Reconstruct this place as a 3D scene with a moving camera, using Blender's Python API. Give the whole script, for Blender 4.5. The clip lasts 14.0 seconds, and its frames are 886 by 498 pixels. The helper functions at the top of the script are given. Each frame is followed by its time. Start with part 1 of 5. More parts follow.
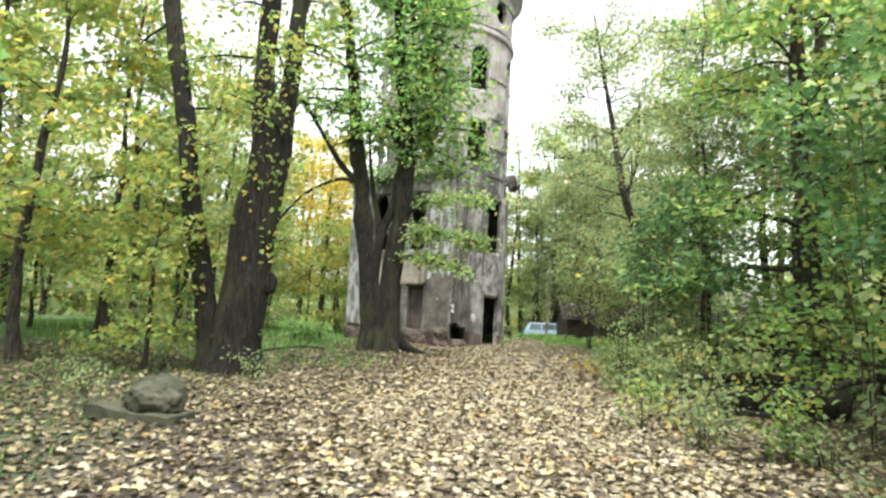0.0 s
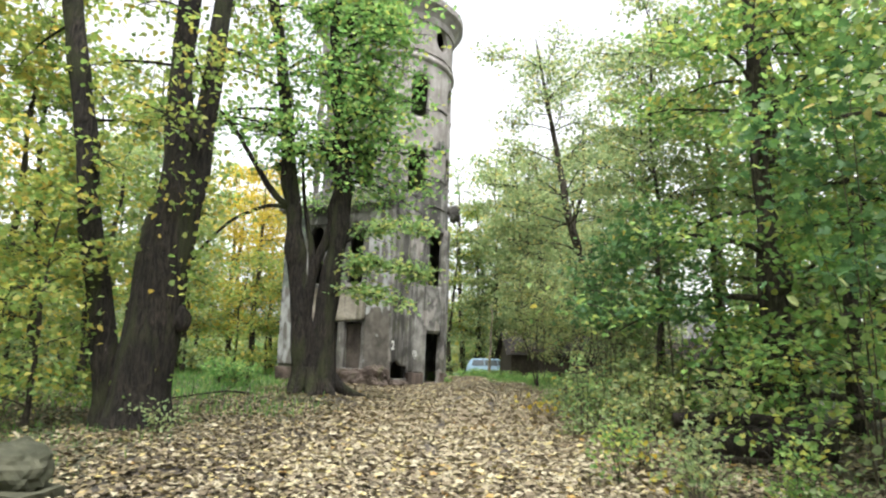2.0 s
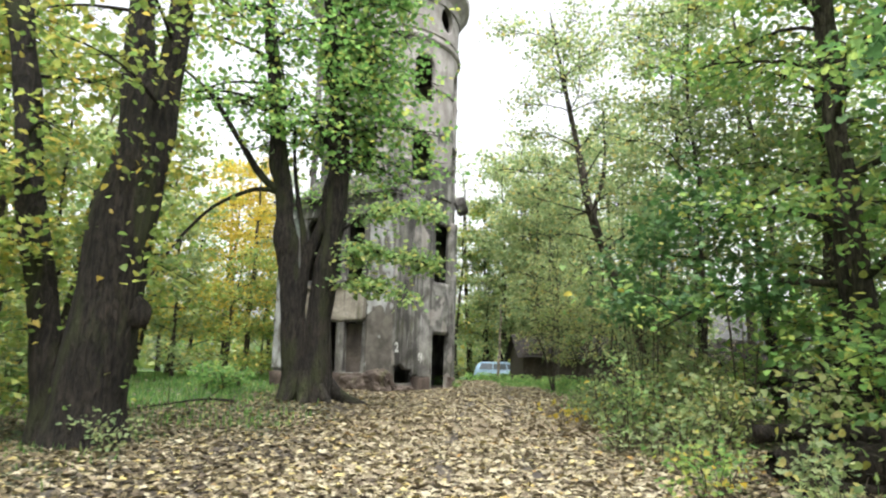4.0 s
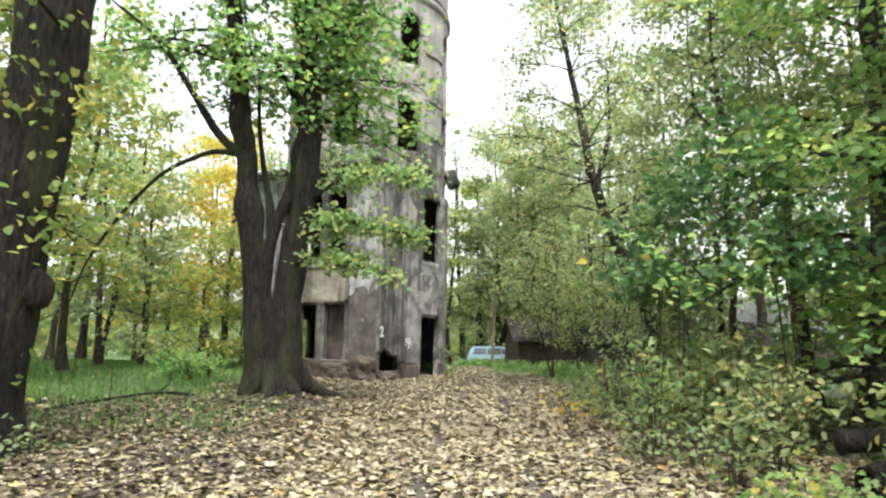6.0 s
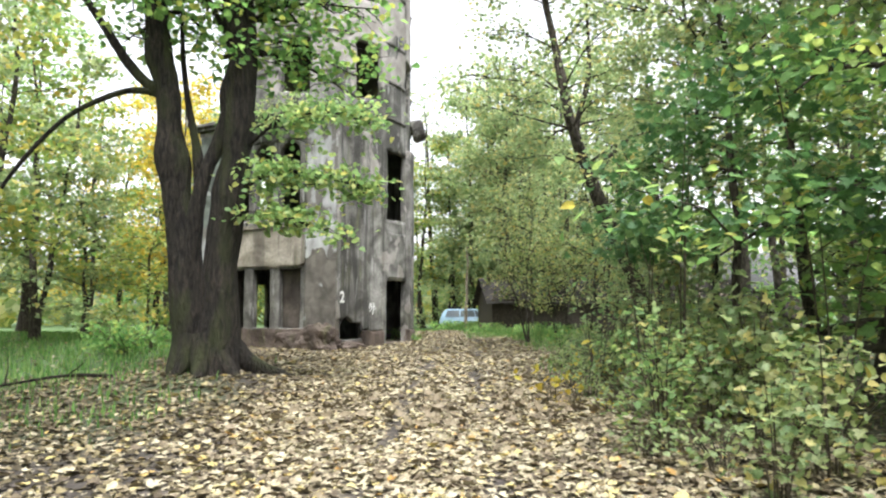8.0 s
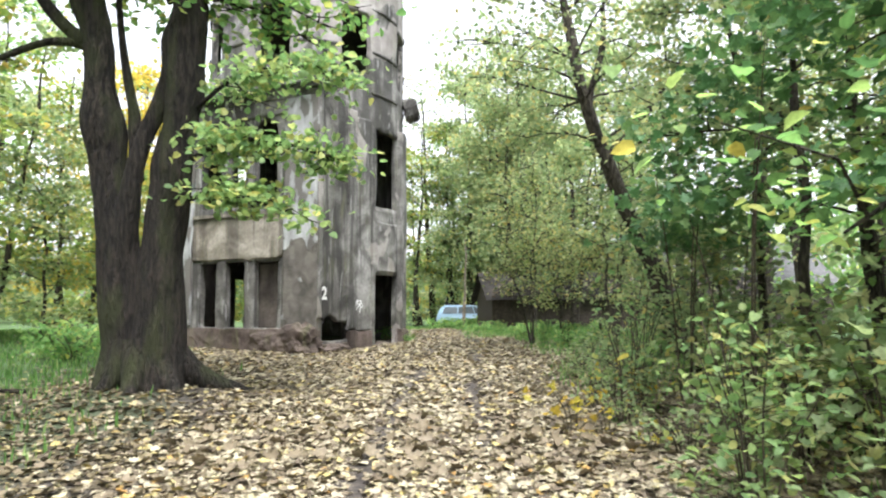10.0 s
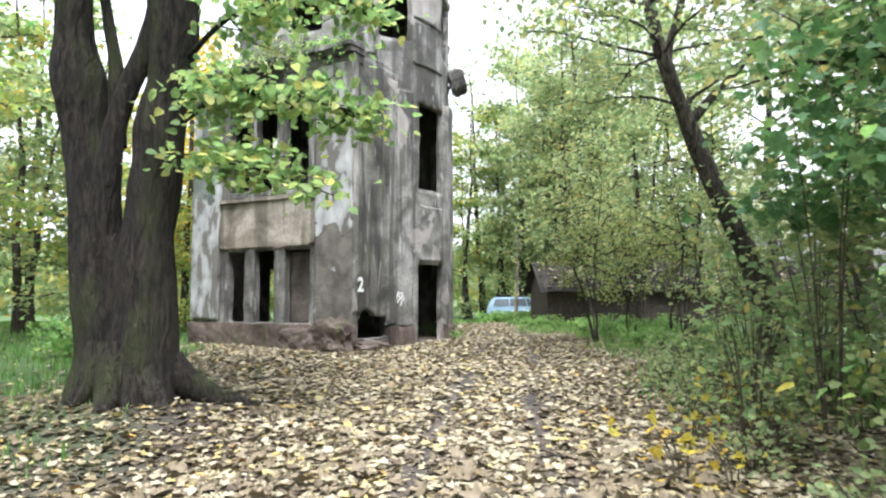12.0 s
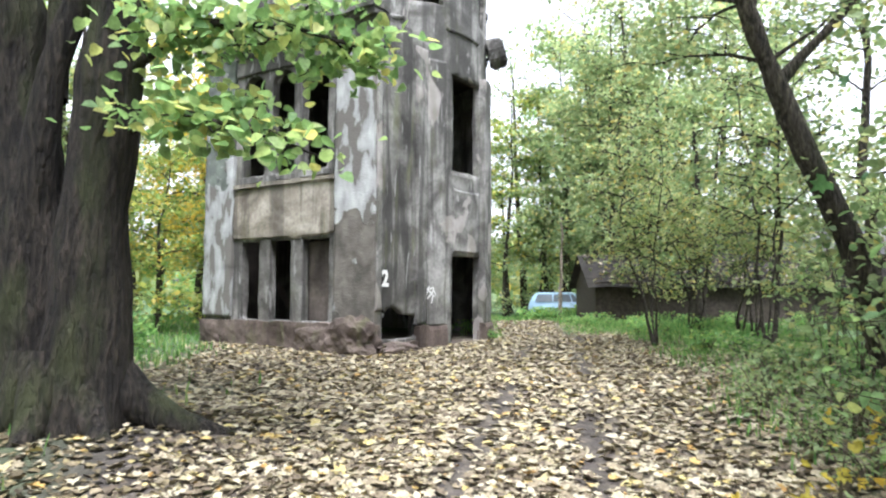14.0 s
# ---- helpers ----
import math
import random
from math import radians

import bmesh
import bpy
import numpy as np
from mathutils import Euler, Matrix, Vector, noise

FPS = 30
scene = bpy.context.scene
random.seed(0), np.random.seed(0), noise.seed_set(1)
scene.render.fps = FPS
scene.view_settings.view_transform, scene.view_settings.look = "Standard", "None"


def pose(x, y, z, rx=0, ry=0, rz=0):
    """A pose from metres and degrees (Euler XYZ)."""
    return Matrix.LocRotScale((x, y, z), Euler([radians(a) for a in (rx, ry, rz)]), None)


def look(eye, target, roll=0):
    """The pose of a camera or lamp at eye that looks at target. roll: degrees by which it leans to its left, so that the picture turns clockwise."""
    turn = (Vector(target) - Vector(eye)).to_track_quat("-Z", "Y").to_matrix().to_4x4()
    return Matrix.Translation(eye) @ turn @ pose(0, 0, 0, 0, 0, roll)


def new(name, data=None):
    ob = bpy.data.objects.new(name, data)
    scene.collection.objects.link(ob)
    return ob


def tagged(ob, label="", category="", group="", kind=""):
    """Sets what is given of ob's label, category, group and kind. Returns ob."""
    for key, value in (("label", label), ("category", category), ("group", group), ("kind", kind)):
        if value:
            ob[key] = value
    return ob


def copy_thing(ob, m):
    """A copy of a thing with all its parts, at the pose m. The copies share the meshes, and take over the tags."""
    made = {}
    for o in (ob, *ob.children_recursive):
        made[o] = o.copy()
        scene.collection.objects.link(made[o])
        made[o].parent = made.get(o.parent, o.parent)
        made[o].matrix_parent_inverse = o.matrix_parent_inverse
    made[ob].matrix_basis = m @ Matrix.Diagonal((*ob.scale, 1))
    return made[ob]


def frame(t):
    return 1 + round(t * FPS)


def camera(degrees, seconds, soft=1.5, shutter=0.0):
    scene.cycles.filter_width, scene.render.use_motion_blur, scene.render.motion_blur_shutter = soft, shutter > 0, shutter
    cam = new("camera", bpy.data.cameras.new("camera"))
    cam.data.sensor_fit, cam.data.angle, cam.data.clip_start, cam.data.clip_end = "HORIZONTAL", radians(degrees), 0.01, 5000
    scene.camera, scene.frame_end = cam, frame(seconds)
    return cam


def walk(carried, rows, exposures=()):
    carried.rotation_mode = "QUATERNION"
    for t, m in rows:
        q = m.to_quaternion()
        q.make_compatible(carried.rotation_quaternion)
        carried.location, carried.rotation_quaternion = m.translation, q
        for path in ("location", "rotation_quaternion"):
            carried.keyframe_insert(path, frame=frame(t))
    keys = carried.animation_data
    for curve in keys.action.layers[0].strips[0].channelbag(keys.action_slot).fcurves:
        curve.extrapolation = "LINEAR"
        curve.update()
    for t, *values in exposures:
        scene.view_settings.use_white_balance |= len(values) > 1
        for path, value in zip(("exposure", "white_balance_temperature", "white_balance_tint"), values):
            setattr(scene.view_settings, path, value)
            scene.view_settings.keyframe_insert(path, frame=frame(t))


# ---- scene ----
cam = camera(68.7, 14.0, 2.2, 0.4)
PATH = [
    (0, (-0.564, -0.316, 1.5), (-1.612, 1.372, 1.728), 2.9),
    (0.5, (-0.794, -0.108, 1.544), (-1.748, 1.619, 1.873), 1.9),
    (1, (-0.981, 0.236, 1.526), (-1.839, 2.011, 1.861), 1.0),
    (1.5, (-1.144, 0.504, 1.52), (-2.062, 2.25, 1.854), 1.6),
    (2, (-1.313, 0.835, 1.54), (-2.192, 2.598, 1.885), 1.8),
    (2.5, (-1.49, 1.184, 1.499), (-2.401, 2.927, 1.864), 1.8),
    (3, (-1.841, 1.605, 1.471), (-2.778, 3.336, 1.824), 2.2),
    (5.3, (-2.82, 3.94, 1.505), (-3.635, 5.729, 1.874), 0.4),
    (5.5, (-2.914, 4.102, 1.505), (-3.75, 5.881, 1.874), 0.4),
    (6, (-3.113, 4.469, 1.527), (-3.985, 6.241, 1.84), 1.0),
    (6.5, (-3.204, 4.918, 1.564), (-4.047, 6.717, 1.792), 0.1),
    (7, (-3.366, 5.384, 1.553), (-4.222, 7.179, 1.766), 0.6),
    (7.5, (-3.549, 5.728, 1.605), (-4.369, 7.54, 1.812), 0.8),
    (7.7, (-3.59, 5.91, 1.625), (-4.392, 7.731, 1.83), 0.0),
    (9.8, (-4.298, 8.006, 1.73), (-5.119, 9.821, 1.905), -0.5),
    (10, (-4.4, 8.176, 1.73), (-5.205, 9.998, 1.912), -0.2),
    (10.5, (-4.608, 8.632, 1.75), (-5.417, 10.452, 1.93), -1.3),
    (11, (-4.867, 9.13, 1.74), (-5.752, 10.915, 1.908), -1.1),
    (11.5, (-5.026, 9.557, 1.769), (-5.942, 11.328, 1.931), -0.1),
    (12, (-5.236, 10.037, 1.785), (-6.181, 11.793, 1.94), -0.1),
    (12.5, (-5.421, 10.446, 1.824), (-6.387, 12.192, 1.97), 0.6),
    (13, (-5.557, 10.928, 1.823), (-6.55, 12.659, 1.961), 0.2),
    (13.5, (-5.777, 11.343, 1.793), (-6.805, 13.053, 1.929), -0.4),
    (14, (-6.04, 11.755, 1.828), (-7.095, 13.449, 1.965), 0.2),
]
walk(cam, [(t, look(eye, target, roll)) for t, eye, target, roll in PATH],
     exposures=[(0, 1.95, 6500, 10), (1, 1.70, 6500, 10), (3, 1.70, 6480, 10), (5.5, 1.78, 6450, 10), (8, 1.98, 6350, 11), (11, 2.10, 6130, 13), (14, 2.21, 5930, 14)])


# ---- world, sun, exposure ----
world = bpy.data.worlds.new("overcast_sky")
world.use_nodes = True
scene.world = world
wn, wl = world.node_tree.nodes, world.node_tree.links
sky = wn.new("ShaderNodeTexSky")
sky.sky_type = "NISHITA"
sky.sun_disc = False
sky.sun_elevation, sky.sun_rotation = radians(66), radians(139.5)
sky.air_density, sky.dust_density, sky.ozone_density = 1.0, 4.0, 0.6
veil = wn.new("ShaderNodeHueSaturation")
veil.inputs["Saturation"].default_value = 0.14
wl.new(sky.outputs[0], veil.inputs["Color"])
wl.new(veil.outputs[0], wn["Background"].inputs[0])
wn["Background"].inputs[1].default_value = 0.15
sun_data = bpy.data.lights.new("sun", "SUN")
sun_data.energy, sun_data.angle, sun_data.color = 1.5, radians(25), (1.0, 0.98, 0.96)
sun = new("sun", sun_data)
sun.matrix_world = look((0, 0, 40), (-11.6, 13.6, 0))

# ---- plan: s runs along the track, l to its right ----
UX, UY, RX, RY = -0.469, 0.883, 0.883, 0.469
DRUM_X, DRUM_Y, DRUM_R = -16.91, 25.55, 3.1
TREE_B = (-12.2, 15.05)
RUTS = (0.0, 1.12)


def bend(s):
    """How far the wheel tracks have swung to the right."""
    return 0.115 * np.clip(s - 18.5, -5, 12)


def plan(s, l):
    return s * UX + l * RX, s * UY + l * RY


def track(x, y):
    return x * UX + y * UY, x * RX + y * RY


def hashed(ix, iy, iz, k):
    h = (ix * 374761393 + iy * 668265263 + iz * 2147483647 + k * 974634721) & 0xFFFFFFFF
    h = ((h ^ (h >> 13)) * 1274126177) & 0xFFFFFFFF
    return ((h ^ (h >> 16)) & 0xFFFF) / 65535.0


def rough(p, scale=1.0, k=0):
    """Smooth value noise, -1 to 1, at points p (N, 3)."""
    q = np.asarray(p, float) * scale
    b = np.floor(q).astype(np.int64)
    f = q - b
    f = f * f * (3 - 2 * f)
    out = 0
    for dx in (0, 1):
        for dy in (0, 1):
            for dz in (0, 1):
                w = (f[..., 0] if dx else 1 - f[..., 0]) * (f[..., 1] if dy else 1 - f[..., 1]) * (f[..., 2] if dz else 1 - f[..., 2])
                out = out + w * hashed(b[..., 0] + dx, b[..., 1] + dy, b[..., 2] + dz, k)
    return out * 2 - 1


def step(a, b, x):
    t = np.clip((x - a) / (b - a), 0, 1)
    return t * t * (3 - 2 * t)


def ground_z(x, y):
    x, y = np.asarray(x, float), np.asarray(y, float)
    s, l = track(x, y)
    z = 0.0228 * np.minimum(s, 36) - 0.38 * step(36, 47, s)
    z = z + 0.22 * np.exp(-((x - TREE_B[0]) ** 2 + (y - TREE_B[1]) ** 2) / 3.0)
    z = z + 0.10 * step(1.8, 3.4, l) * step(4, 9, s) * (1 - step(24, 30, s))
    z = z - 0.035 * (np.exp(-((l - RUTS[0] - bend(s)) / 0.22) ** 2) + np.exp(-((l - RUTS[1] - bend(s)) / 0.22) ** 2)) * step(8, 14, s)
    p = np.stack([x, y, 0 * x], -1)
    return z + 0.03 * rough(p, 0.8, 3) + 0.10 * rough(p, 0.15, 4) * step(6, 14, np.abs(l)) + 0.012 * rough(p, 3.0, 5)


def gz(x, y):
    return float(ground_z(np.array([x]), np.array([y]))[0])


# ---- materials ----
def node_mat(name, rough_value=0.85, metal=0.0):
    m = bpy.data.materials.new(name)
    m.use_nodes = True
    b = m.node_tree.nodes["Principled BSDF"]
    b.inputs["Roughness"].default_value, b.inputs["Metallic"].default_value = rough_value, metal
    b.inputs["Specular IOR Level"].default_value = 0.3
    return m, m.node_tree.nodes, m.node_tree.links, b


def coords(n, l, scale=(1, 1, 1), kind="Object"):
    c, mp = n.new("ShaderNodeTexCoord"), n.new("ShaderNodeMapping")
    mp.inputs["Scale"].default_value = scale
    l.new(c.outputs[kind], mp.inputs[0])
    return mp.outputs[0]


def noise_node(n, l, vec, scale, detail=6, distortion=0.0):
    t = n.new("ShaderNodeTexNoise")
    t.inputs["Scale"].default_value, t.inputs["Detail"].default_value, t.inputs["Distortion"].default_value = scale, detail, distortion
    l.new(vec, t.inputs["Vector"])
    return t.outputs["Fac"]


def ramp(n, l, fac, stops):
    r = n.new("ShaderNodeValToRGB")
    e = r.color_ramp.elements
    while len(e) < len(stops):
        e.new(0.5)
    for el, (p, c) in zip(e, stops):
        el.position, el.color = p, (*c, 1) if len(c) == 3 else c
    l.new(fac, r.inputs[0])
    return r.outputs[0]


def mix(n, l, fac, a, b, kind="MIX"):
    m = n.new("ShaderNodeMix")
    m.data_type, m.blend_type = "RGBA", kind
    if isinstance(fac, float):
        m.inputs[0].default_value = fac
    else:
        l.new(fac, m.inputs[0])
    for sock, v in ((m.inputs[6], a), (m.inputs[7], b)):
        if isinstance(v, tuple):
            sock.default_value = (*v, 1)
        else:
            l.new(v, sock)
    return m.outputs[2]


def bump(n, l, height, shader, strength=0.4, distance=0.02):
    b = n.new("ShaderNodeBump")
    b.inputs["Strength"].default_value, b.inputs["Distance"].default_value = strength, distance
    l.new(height, b.inputs["Height"])
    l.new(b.outputs[0], shader.inputs["Normal"])


def grey(v):
    return (v, v, v)


def stained_mat(name, dark, mid, light, streak=0.75, white=0.0, moss=0.25, crown=None):
    """Weathered cast concrete or plaster: blotches, rain streaks, pale remains of limewash and dark lichen."""
    m, n, l, b = node_mat(name, 0.92)
    v = coords(n, l)
    base = ramp(n, l, noise_node(n, l, v, 1.1, 10, 1.0), [(0.34, dark), (0.5, mid), (0.66, light)])
    fine = ramp(n, l, noise_node(n, l, v, 14, 8), [(0.3, grey(0.74)), (0.7, grey(1.12))])
    col = mix(n, l, 1.0, base, fine, "MULTIPLY")
    run = coords(n, l, (3.0, 3.0, 0.22))
    col = mix(n, l, ramp(n, l, noise_node(n, l, run, 1.0, 10, 0.25), [(0.49, grey(0)), (0.57, grey(streak))]), col, tuple(0.30 * c for c in mid))
    pale = coords(n, l, (6.5, 6.5, 1.3))
    col = mix(n, l, ramp(n, l, noise_node(n, l, pale, 1.1, 12, 0.3), [(0.63 - white, grey(0)), (0.69 - white, grey(0.5))]), col, (0.36, 0.36, 0.35))
    if crown:
        # remains of pale plaster above an uneven line
        c, sep, rise, add = n.new("ShaderNodeTexCoord"), n.new("ShaderNodeSeparateXYZ"), n.new("ShaderNodeMapRange"), n.new("ShaderNodeMath")
        l.new(c.outputs["Object"], sep.inputs[0])
        rise.inputs[1].default_value, rise.inputs[2].default_value = crown
        l.new(sep.outputs[2], rise.inputs[0])
        add.operation = "MULTIPLY_ADD"
        l.new(noise_node(n, l, coords(n, l, (1, 1, 0.6)), 0.9, 10, 0.6), add.inputs[0])
        add.inputs[1].default_value = 1.6
        l.new(rise.outputs[0], add.inputs[2])
        tint = ramp(n, l, noise_node(n, l, v, 2.2, 8), [(0.35, (0.25, 0.225, 0.205)), (0.65, (0.40, 0.375, 0.355))])
        col = mix(n, l, ramp(n, l, add.outputs[0], [(0.97, grey(0)), (1.04, grey(0.6))]), col, tint)
    green = coords(n, l, (2.2, 2.2, 0.5))
    col = mix(n, l, ramp(n, l, noise_node(n, l, green, 1.6, 5), [(0.56, grey(0)), (0.72, grey(moss))]), col, (0.11, 0.12, 0.05))
    l.new(col, b.inputs["Base Color"])
    h = n.new("ShaderNodeMath")
    l.new(noise_node(n, l, v, 6, 10), h.inputs[0])
    l.new(noise_node(n, l, v, 45, 6), h.inputs[1])
    bump(n, l, h.outputs[0], b, 0.55, 0.03)
    return m


def peeled_mat(name, wash, under, low, high):
    """Limewashed plaster that has fallen off below an uneven line between the heights low and high."""
    m, n, l, b = node_mat(name, 0.9)
    v = coords(n, l)
    sep = n.new("ShaderNodeSeparateXYZ")
    c = n.new("ShaderNodeTexCoord")
    l.new(c.outputs["Object"], sep.inputs[0])
    rng = n.new("ShaderNodeMapRange")
    rng.inputs[1].default_value, rng.inputs[2].default_value = low, high
    l.new(sep.outputs[2], rng.inputs[0])
    add = n.new("ShaderNodeMath")
    add.operation = "MULTIPLY_ADD"
    l.new(noise_node(n, l, v, 1.3, 9, 0.5), add.inputs[0])
    add.inputs[1].default_value = 1.6
    l.new(rng.outputs[0], add.inputs[2])
    edge = ramp(n, l, add.outputs[0], [(0.98, grey(0)), (1.0, grey(1))])
    bare = ramp(n, l, noise_node(n, l, v, 3.5, 9, 0.4), [(0.32, tuple(0.5 * q for q in under)), (0.68, tuple(1.1 * q for q in under))])
    paint = ramp(n, l, noise_node(n, l, coords(n, l, (2.4, 2.4, 1.0)), 1.2, 12, 0.3), [(0.465, (0.115, 0.108, 0.097)), (0.50, tuple(0.7 * q for q in wash)), (0.7, tuple(min(1, 1.2 * q) for q in wash))])
    l.new(mix(n, l, edge, bare, paint), b.inputs["Base Color"])
    h = n.new("ShaderNodeMath")
    l.new(edge, h.inputs[0])
    l.new(noise_node(n, l, v, 22, 8), h.inputs[1])
    bump(n, l, h.outputs[0], b, 0.6, 0.03)
    return m


def bark_mat(name, dark, light, moss=0.3):
    m, n, l, b = node_mat(name, 0.95)
    v = coords(n, l, (15, 15, 3.0))
    ridges = noise_node(n, l, v, 1.3, 10, 0.5)
    plates = noise_node(n, l, coords(n, l, (34, 34, 9)), 1.0, 6, 0.3)
    col = ramp(n, l, ridges, [(0.36, dark), (0.60, light)])
    col = mix(n, l, 1.0, col, ramp(n, l, plates, [(0.35, grey(0.55)), (0.65, grey(1.3))]), "MULTIPLY")
    col = mix(n, l, 1.0, col, ramp(n, l, noise_node(n, l, coords(n, l), 1.2, 5), [(0.3, grey(0.55)), (0.7, grey(1.2))]), "MULTIPLY")
    col = mix(n, l, ramp(n, l, noise_node(n, l, coords(n, l, (2.2, 2.2, 0.6)), 1.3, 8), [(0.53, grey(0)), (0.66, grey(moss))]), col, (0.032, 0.038, 0.014))
    l.new(col, b.inputs["Base Color"])
    h = n.new("ShaderNodeMath")
    l.new(ridges, h.inputs[0])
    l.new(plates, h.inputs[1])
    bump(n, l, h.outputs[0], b, 1.0, 0.06)
    return m


def leaf_mat(name, stops, through_leaf=0.45, gloss=0.35):
    """Leaves whose tint differs from leaf to leaf; light shines through them."""
    m, n, l, b = node_mat(name, 0.55)
    g = n.new("ShaderNodeNewGeometry")
    col = ramp(n, l, g.outputs["Random Per Island"], stops)
    col = mix(n, l, 1.0, col, ramp(n, l, noise_node(n, l, coords(n, l), 30, 4), [(0.3, grey(0.75)), (0.7, grey(1.15))]), "MULTIPLY")
    l.new(col, b.inputs["Base Color"])
    b.inputs["Specular IOR Level"].default_value = gloss
    t = n.new("ShaderNodeBsdfTranslucent")
    l.new(mix(n, l, 1.0, col, (1.0, 1.0, 0.82), "MULTIPLY"), t.inputs[0])
    s = n.new("ShaderNodeMixShader")
    s.inputs[0].default_value = through_leaf
    l.new(b.outputs[0], s.inputs[1])
    l.new(t.outputs[0], s.inputs[2])
    l.new(s.outputs[0], n["Material Output"].inputs[0])
    return m


def mottled_mat(name, a, b_, scale=6, rough_value=0.85, metal=0.0, relief=0.3):
    m, n, l, b = node_mat(name, rough_value, metal)
    f = noise_node(n, l, coords(n, l), scale, 8)
    l.new(ramp(n, l, f, [(0.3, a), (0.7, b_)]), b.inputs["Base Color"])
    bump(n, l, f, b, relief, 0.02)
    return m


CONCRETE = stained_mat("weathered_concrete", (0.06, 0.058, 0.054), (0.14, 0.136, 0.126), (0.26, 0.255, 0.24), white=0.0, crown=(8.5, 14.5))
CONCRETE_LOW = stained_mat("sooty_concrete", (0.04, 0.038, 0.034), (0.105, 0.101, 0.093), (0.21, 0.205, 0.19), moss=0.5)
PLASTER_OLD = stained_mat("old_plaster", (0.055, 0.052, 0.047), (0.125, 0.12, 0.11), (0.215, 0.208, 0.195), white=0.03)
OCHRE = stained_mat("ochre_plaster", (0.12, 0.104, 0.082), (0.22, 0.195, 0.158), (0.32, 0.292, 0.245), streak=0.6, white=-0.1)
PLINTH = stained_mat("brown_plinth", (0.045, 0.033, 0.027), (0.095, 0.073, 0.062), (0.15, 0.12, 0.102), streak=0.3, white=-0.2, moss=0.4)
SOOT = stained_mat("sooty_brown_brick", (0.03, 0.024, 0.02), (0.062, 0.051, 0.044), (0.10, 0.084, 0.072), streak=0.3, white=-0.2, moss=0.1)
PEEL_R = peeled_mat("peeling_limewash", (0.34, 0.345, 0.34), (0.135, 0.123, 0.107), 3.35, 4.8)
PEEL_L = peeled_mat("limewashed_pilaster", (0.31, 0.315, 0.31), (0.13, 0.148, 0.13), 7.0, -1.0)
# interior tone: the shade indoors is put into this dark colour
INNER = mottled_mat("shade_dark_interior", (0.03, 0.026, 0.023), (0.075, 0.066, 0.057), 3)
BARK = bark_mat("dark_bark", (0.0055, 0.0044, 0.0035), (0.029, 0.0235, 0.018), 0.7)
BARK_FAR = bark_mat("forest_bark", (0.018, 0.015, 0.012), (0.08, 0.068, 0.052))
BARK_PALE = bark_mat("pale_bark", (0.16, 0.13, 0.10), (0.36, 0.31, 0.25), 0.1)
TWIG = bark_mat("olive_twig_bark", (0.05, 0.042, 0.028), (0.14, 0.118, 0.08), 0.3)
LEAF_GREEN = leaf_mat("green_maple_leaves", [(0.0, (0.13, 0.27, 0.095)), (0.35, (0.20, 0.385, 0.125)), (0.8, (0.31, 0.46, 0.165)), (0.97, (0.46, 0.48, 0.14))], 0.68)
LEAF_SIDE = leaf_mat("yellowish_maple_leaves", [(0.0, (0.14, 0.28, 0.10)), (0.4, (0.23, 0.40, 0.135)), (0.8, (0.37, 0.49, 0.17)), (0.96, (0.52, 0.52, 0.15)), (1.0, (0.56, 0.44, 0.10))], 0.7)
LEAF_LIME = leaf_mat("lime_green_leaves", [(0.0, (0.18, 0.275, 0.135)), (0.5, (0.295, 0.385, 0.20)), (0.85, (0.41, 0.46, 0.245)), (1.0, (0.54, 0.46, 0.17))], 0.66)
LEAF_BOUGH = leaf_mat("light_bough_leaves", [(0.0, (0.16, 0.285, 0.12)), (0.4, (0.25, 0.39, 0.165)), (0.8, (0.37, 0.475, 0.20)), (1.0, (0.54, 0.51, 0.18))], 0.66)
LEAF_DEEP = leaf_mat("deep_green_leaves", [(0.0, (0.06, 0.14, 0.06)), (0.6, (0.105, 0.22, 0.085)), (1.0, (0.19, 0.31, 0.12))], 0.5, 0.4)
LEAF_YELLOW = leaf_mat("yellowing_leaves", [(0.0, (0.15, 0.26, 0.08)), (0.45, (0.27, 0.36, 0.11)), (0.85, (0.42, 0.42, 0.12)), (1.0, (0.52, 0.39, 0.10))], 0.64)
LEAF_GOLD = leaf_mat("golden_leaves", [(0.0, (0.38, 0.37, 0.08)), (0.5, (0.60, 0.49, 0.08)), (1.0, (0.62, 0.42, 0.07))], 0.6)
LEAF_PALE = leaf_mat("pale_bush_leaves", [(0.0, (0.15, 0.23, 0.09)), (0.5, (0.30, 0.365, 0.15)), (0.8, (0.48, 0.50, 0.27)), (1.0, (0.52, 0.43, 0.12))], 0.55)
LITTER = leaf_mat("fallen_leaf", [(0.0, (0.068, 0.053, 0.038)), (0.18, (0.115, 0.09, 0.061)), (0.38, (0.20, 0.164, 0.106)), (0.62, (0.32, 0.28, 0.195)), (0.85, (0.385, 0.35, 0.25)), (0.96, (0.40, 0.335, 0.13)), (1.0, (0.30, 0.17, 0.05))], 0.08, 0.25)
# older brown leaves, with the shade under the trees put into their colour
LITTER_OLD_SHADED = leaf_mat("old_leaf_in_shade", [(0.0, (0.035, 0.028, 0.018)), (0.4, (0.085, 0.068, 0.04)), (0.75, (0.15, 0.122, 0.068)), (0.93, (0.24, 0.20, 0.11)), (1.0, (0.34, 0.29, 0.12))], 0.08, 0.25)
GRASS = leaf_mat("grass_blades", [(0.0, (0.09, 0.20, 0.055)), (0.6, (0.17, 0.34, 0.095)), (1.0, (0.31, 0.40, 0.16))], 0.5)
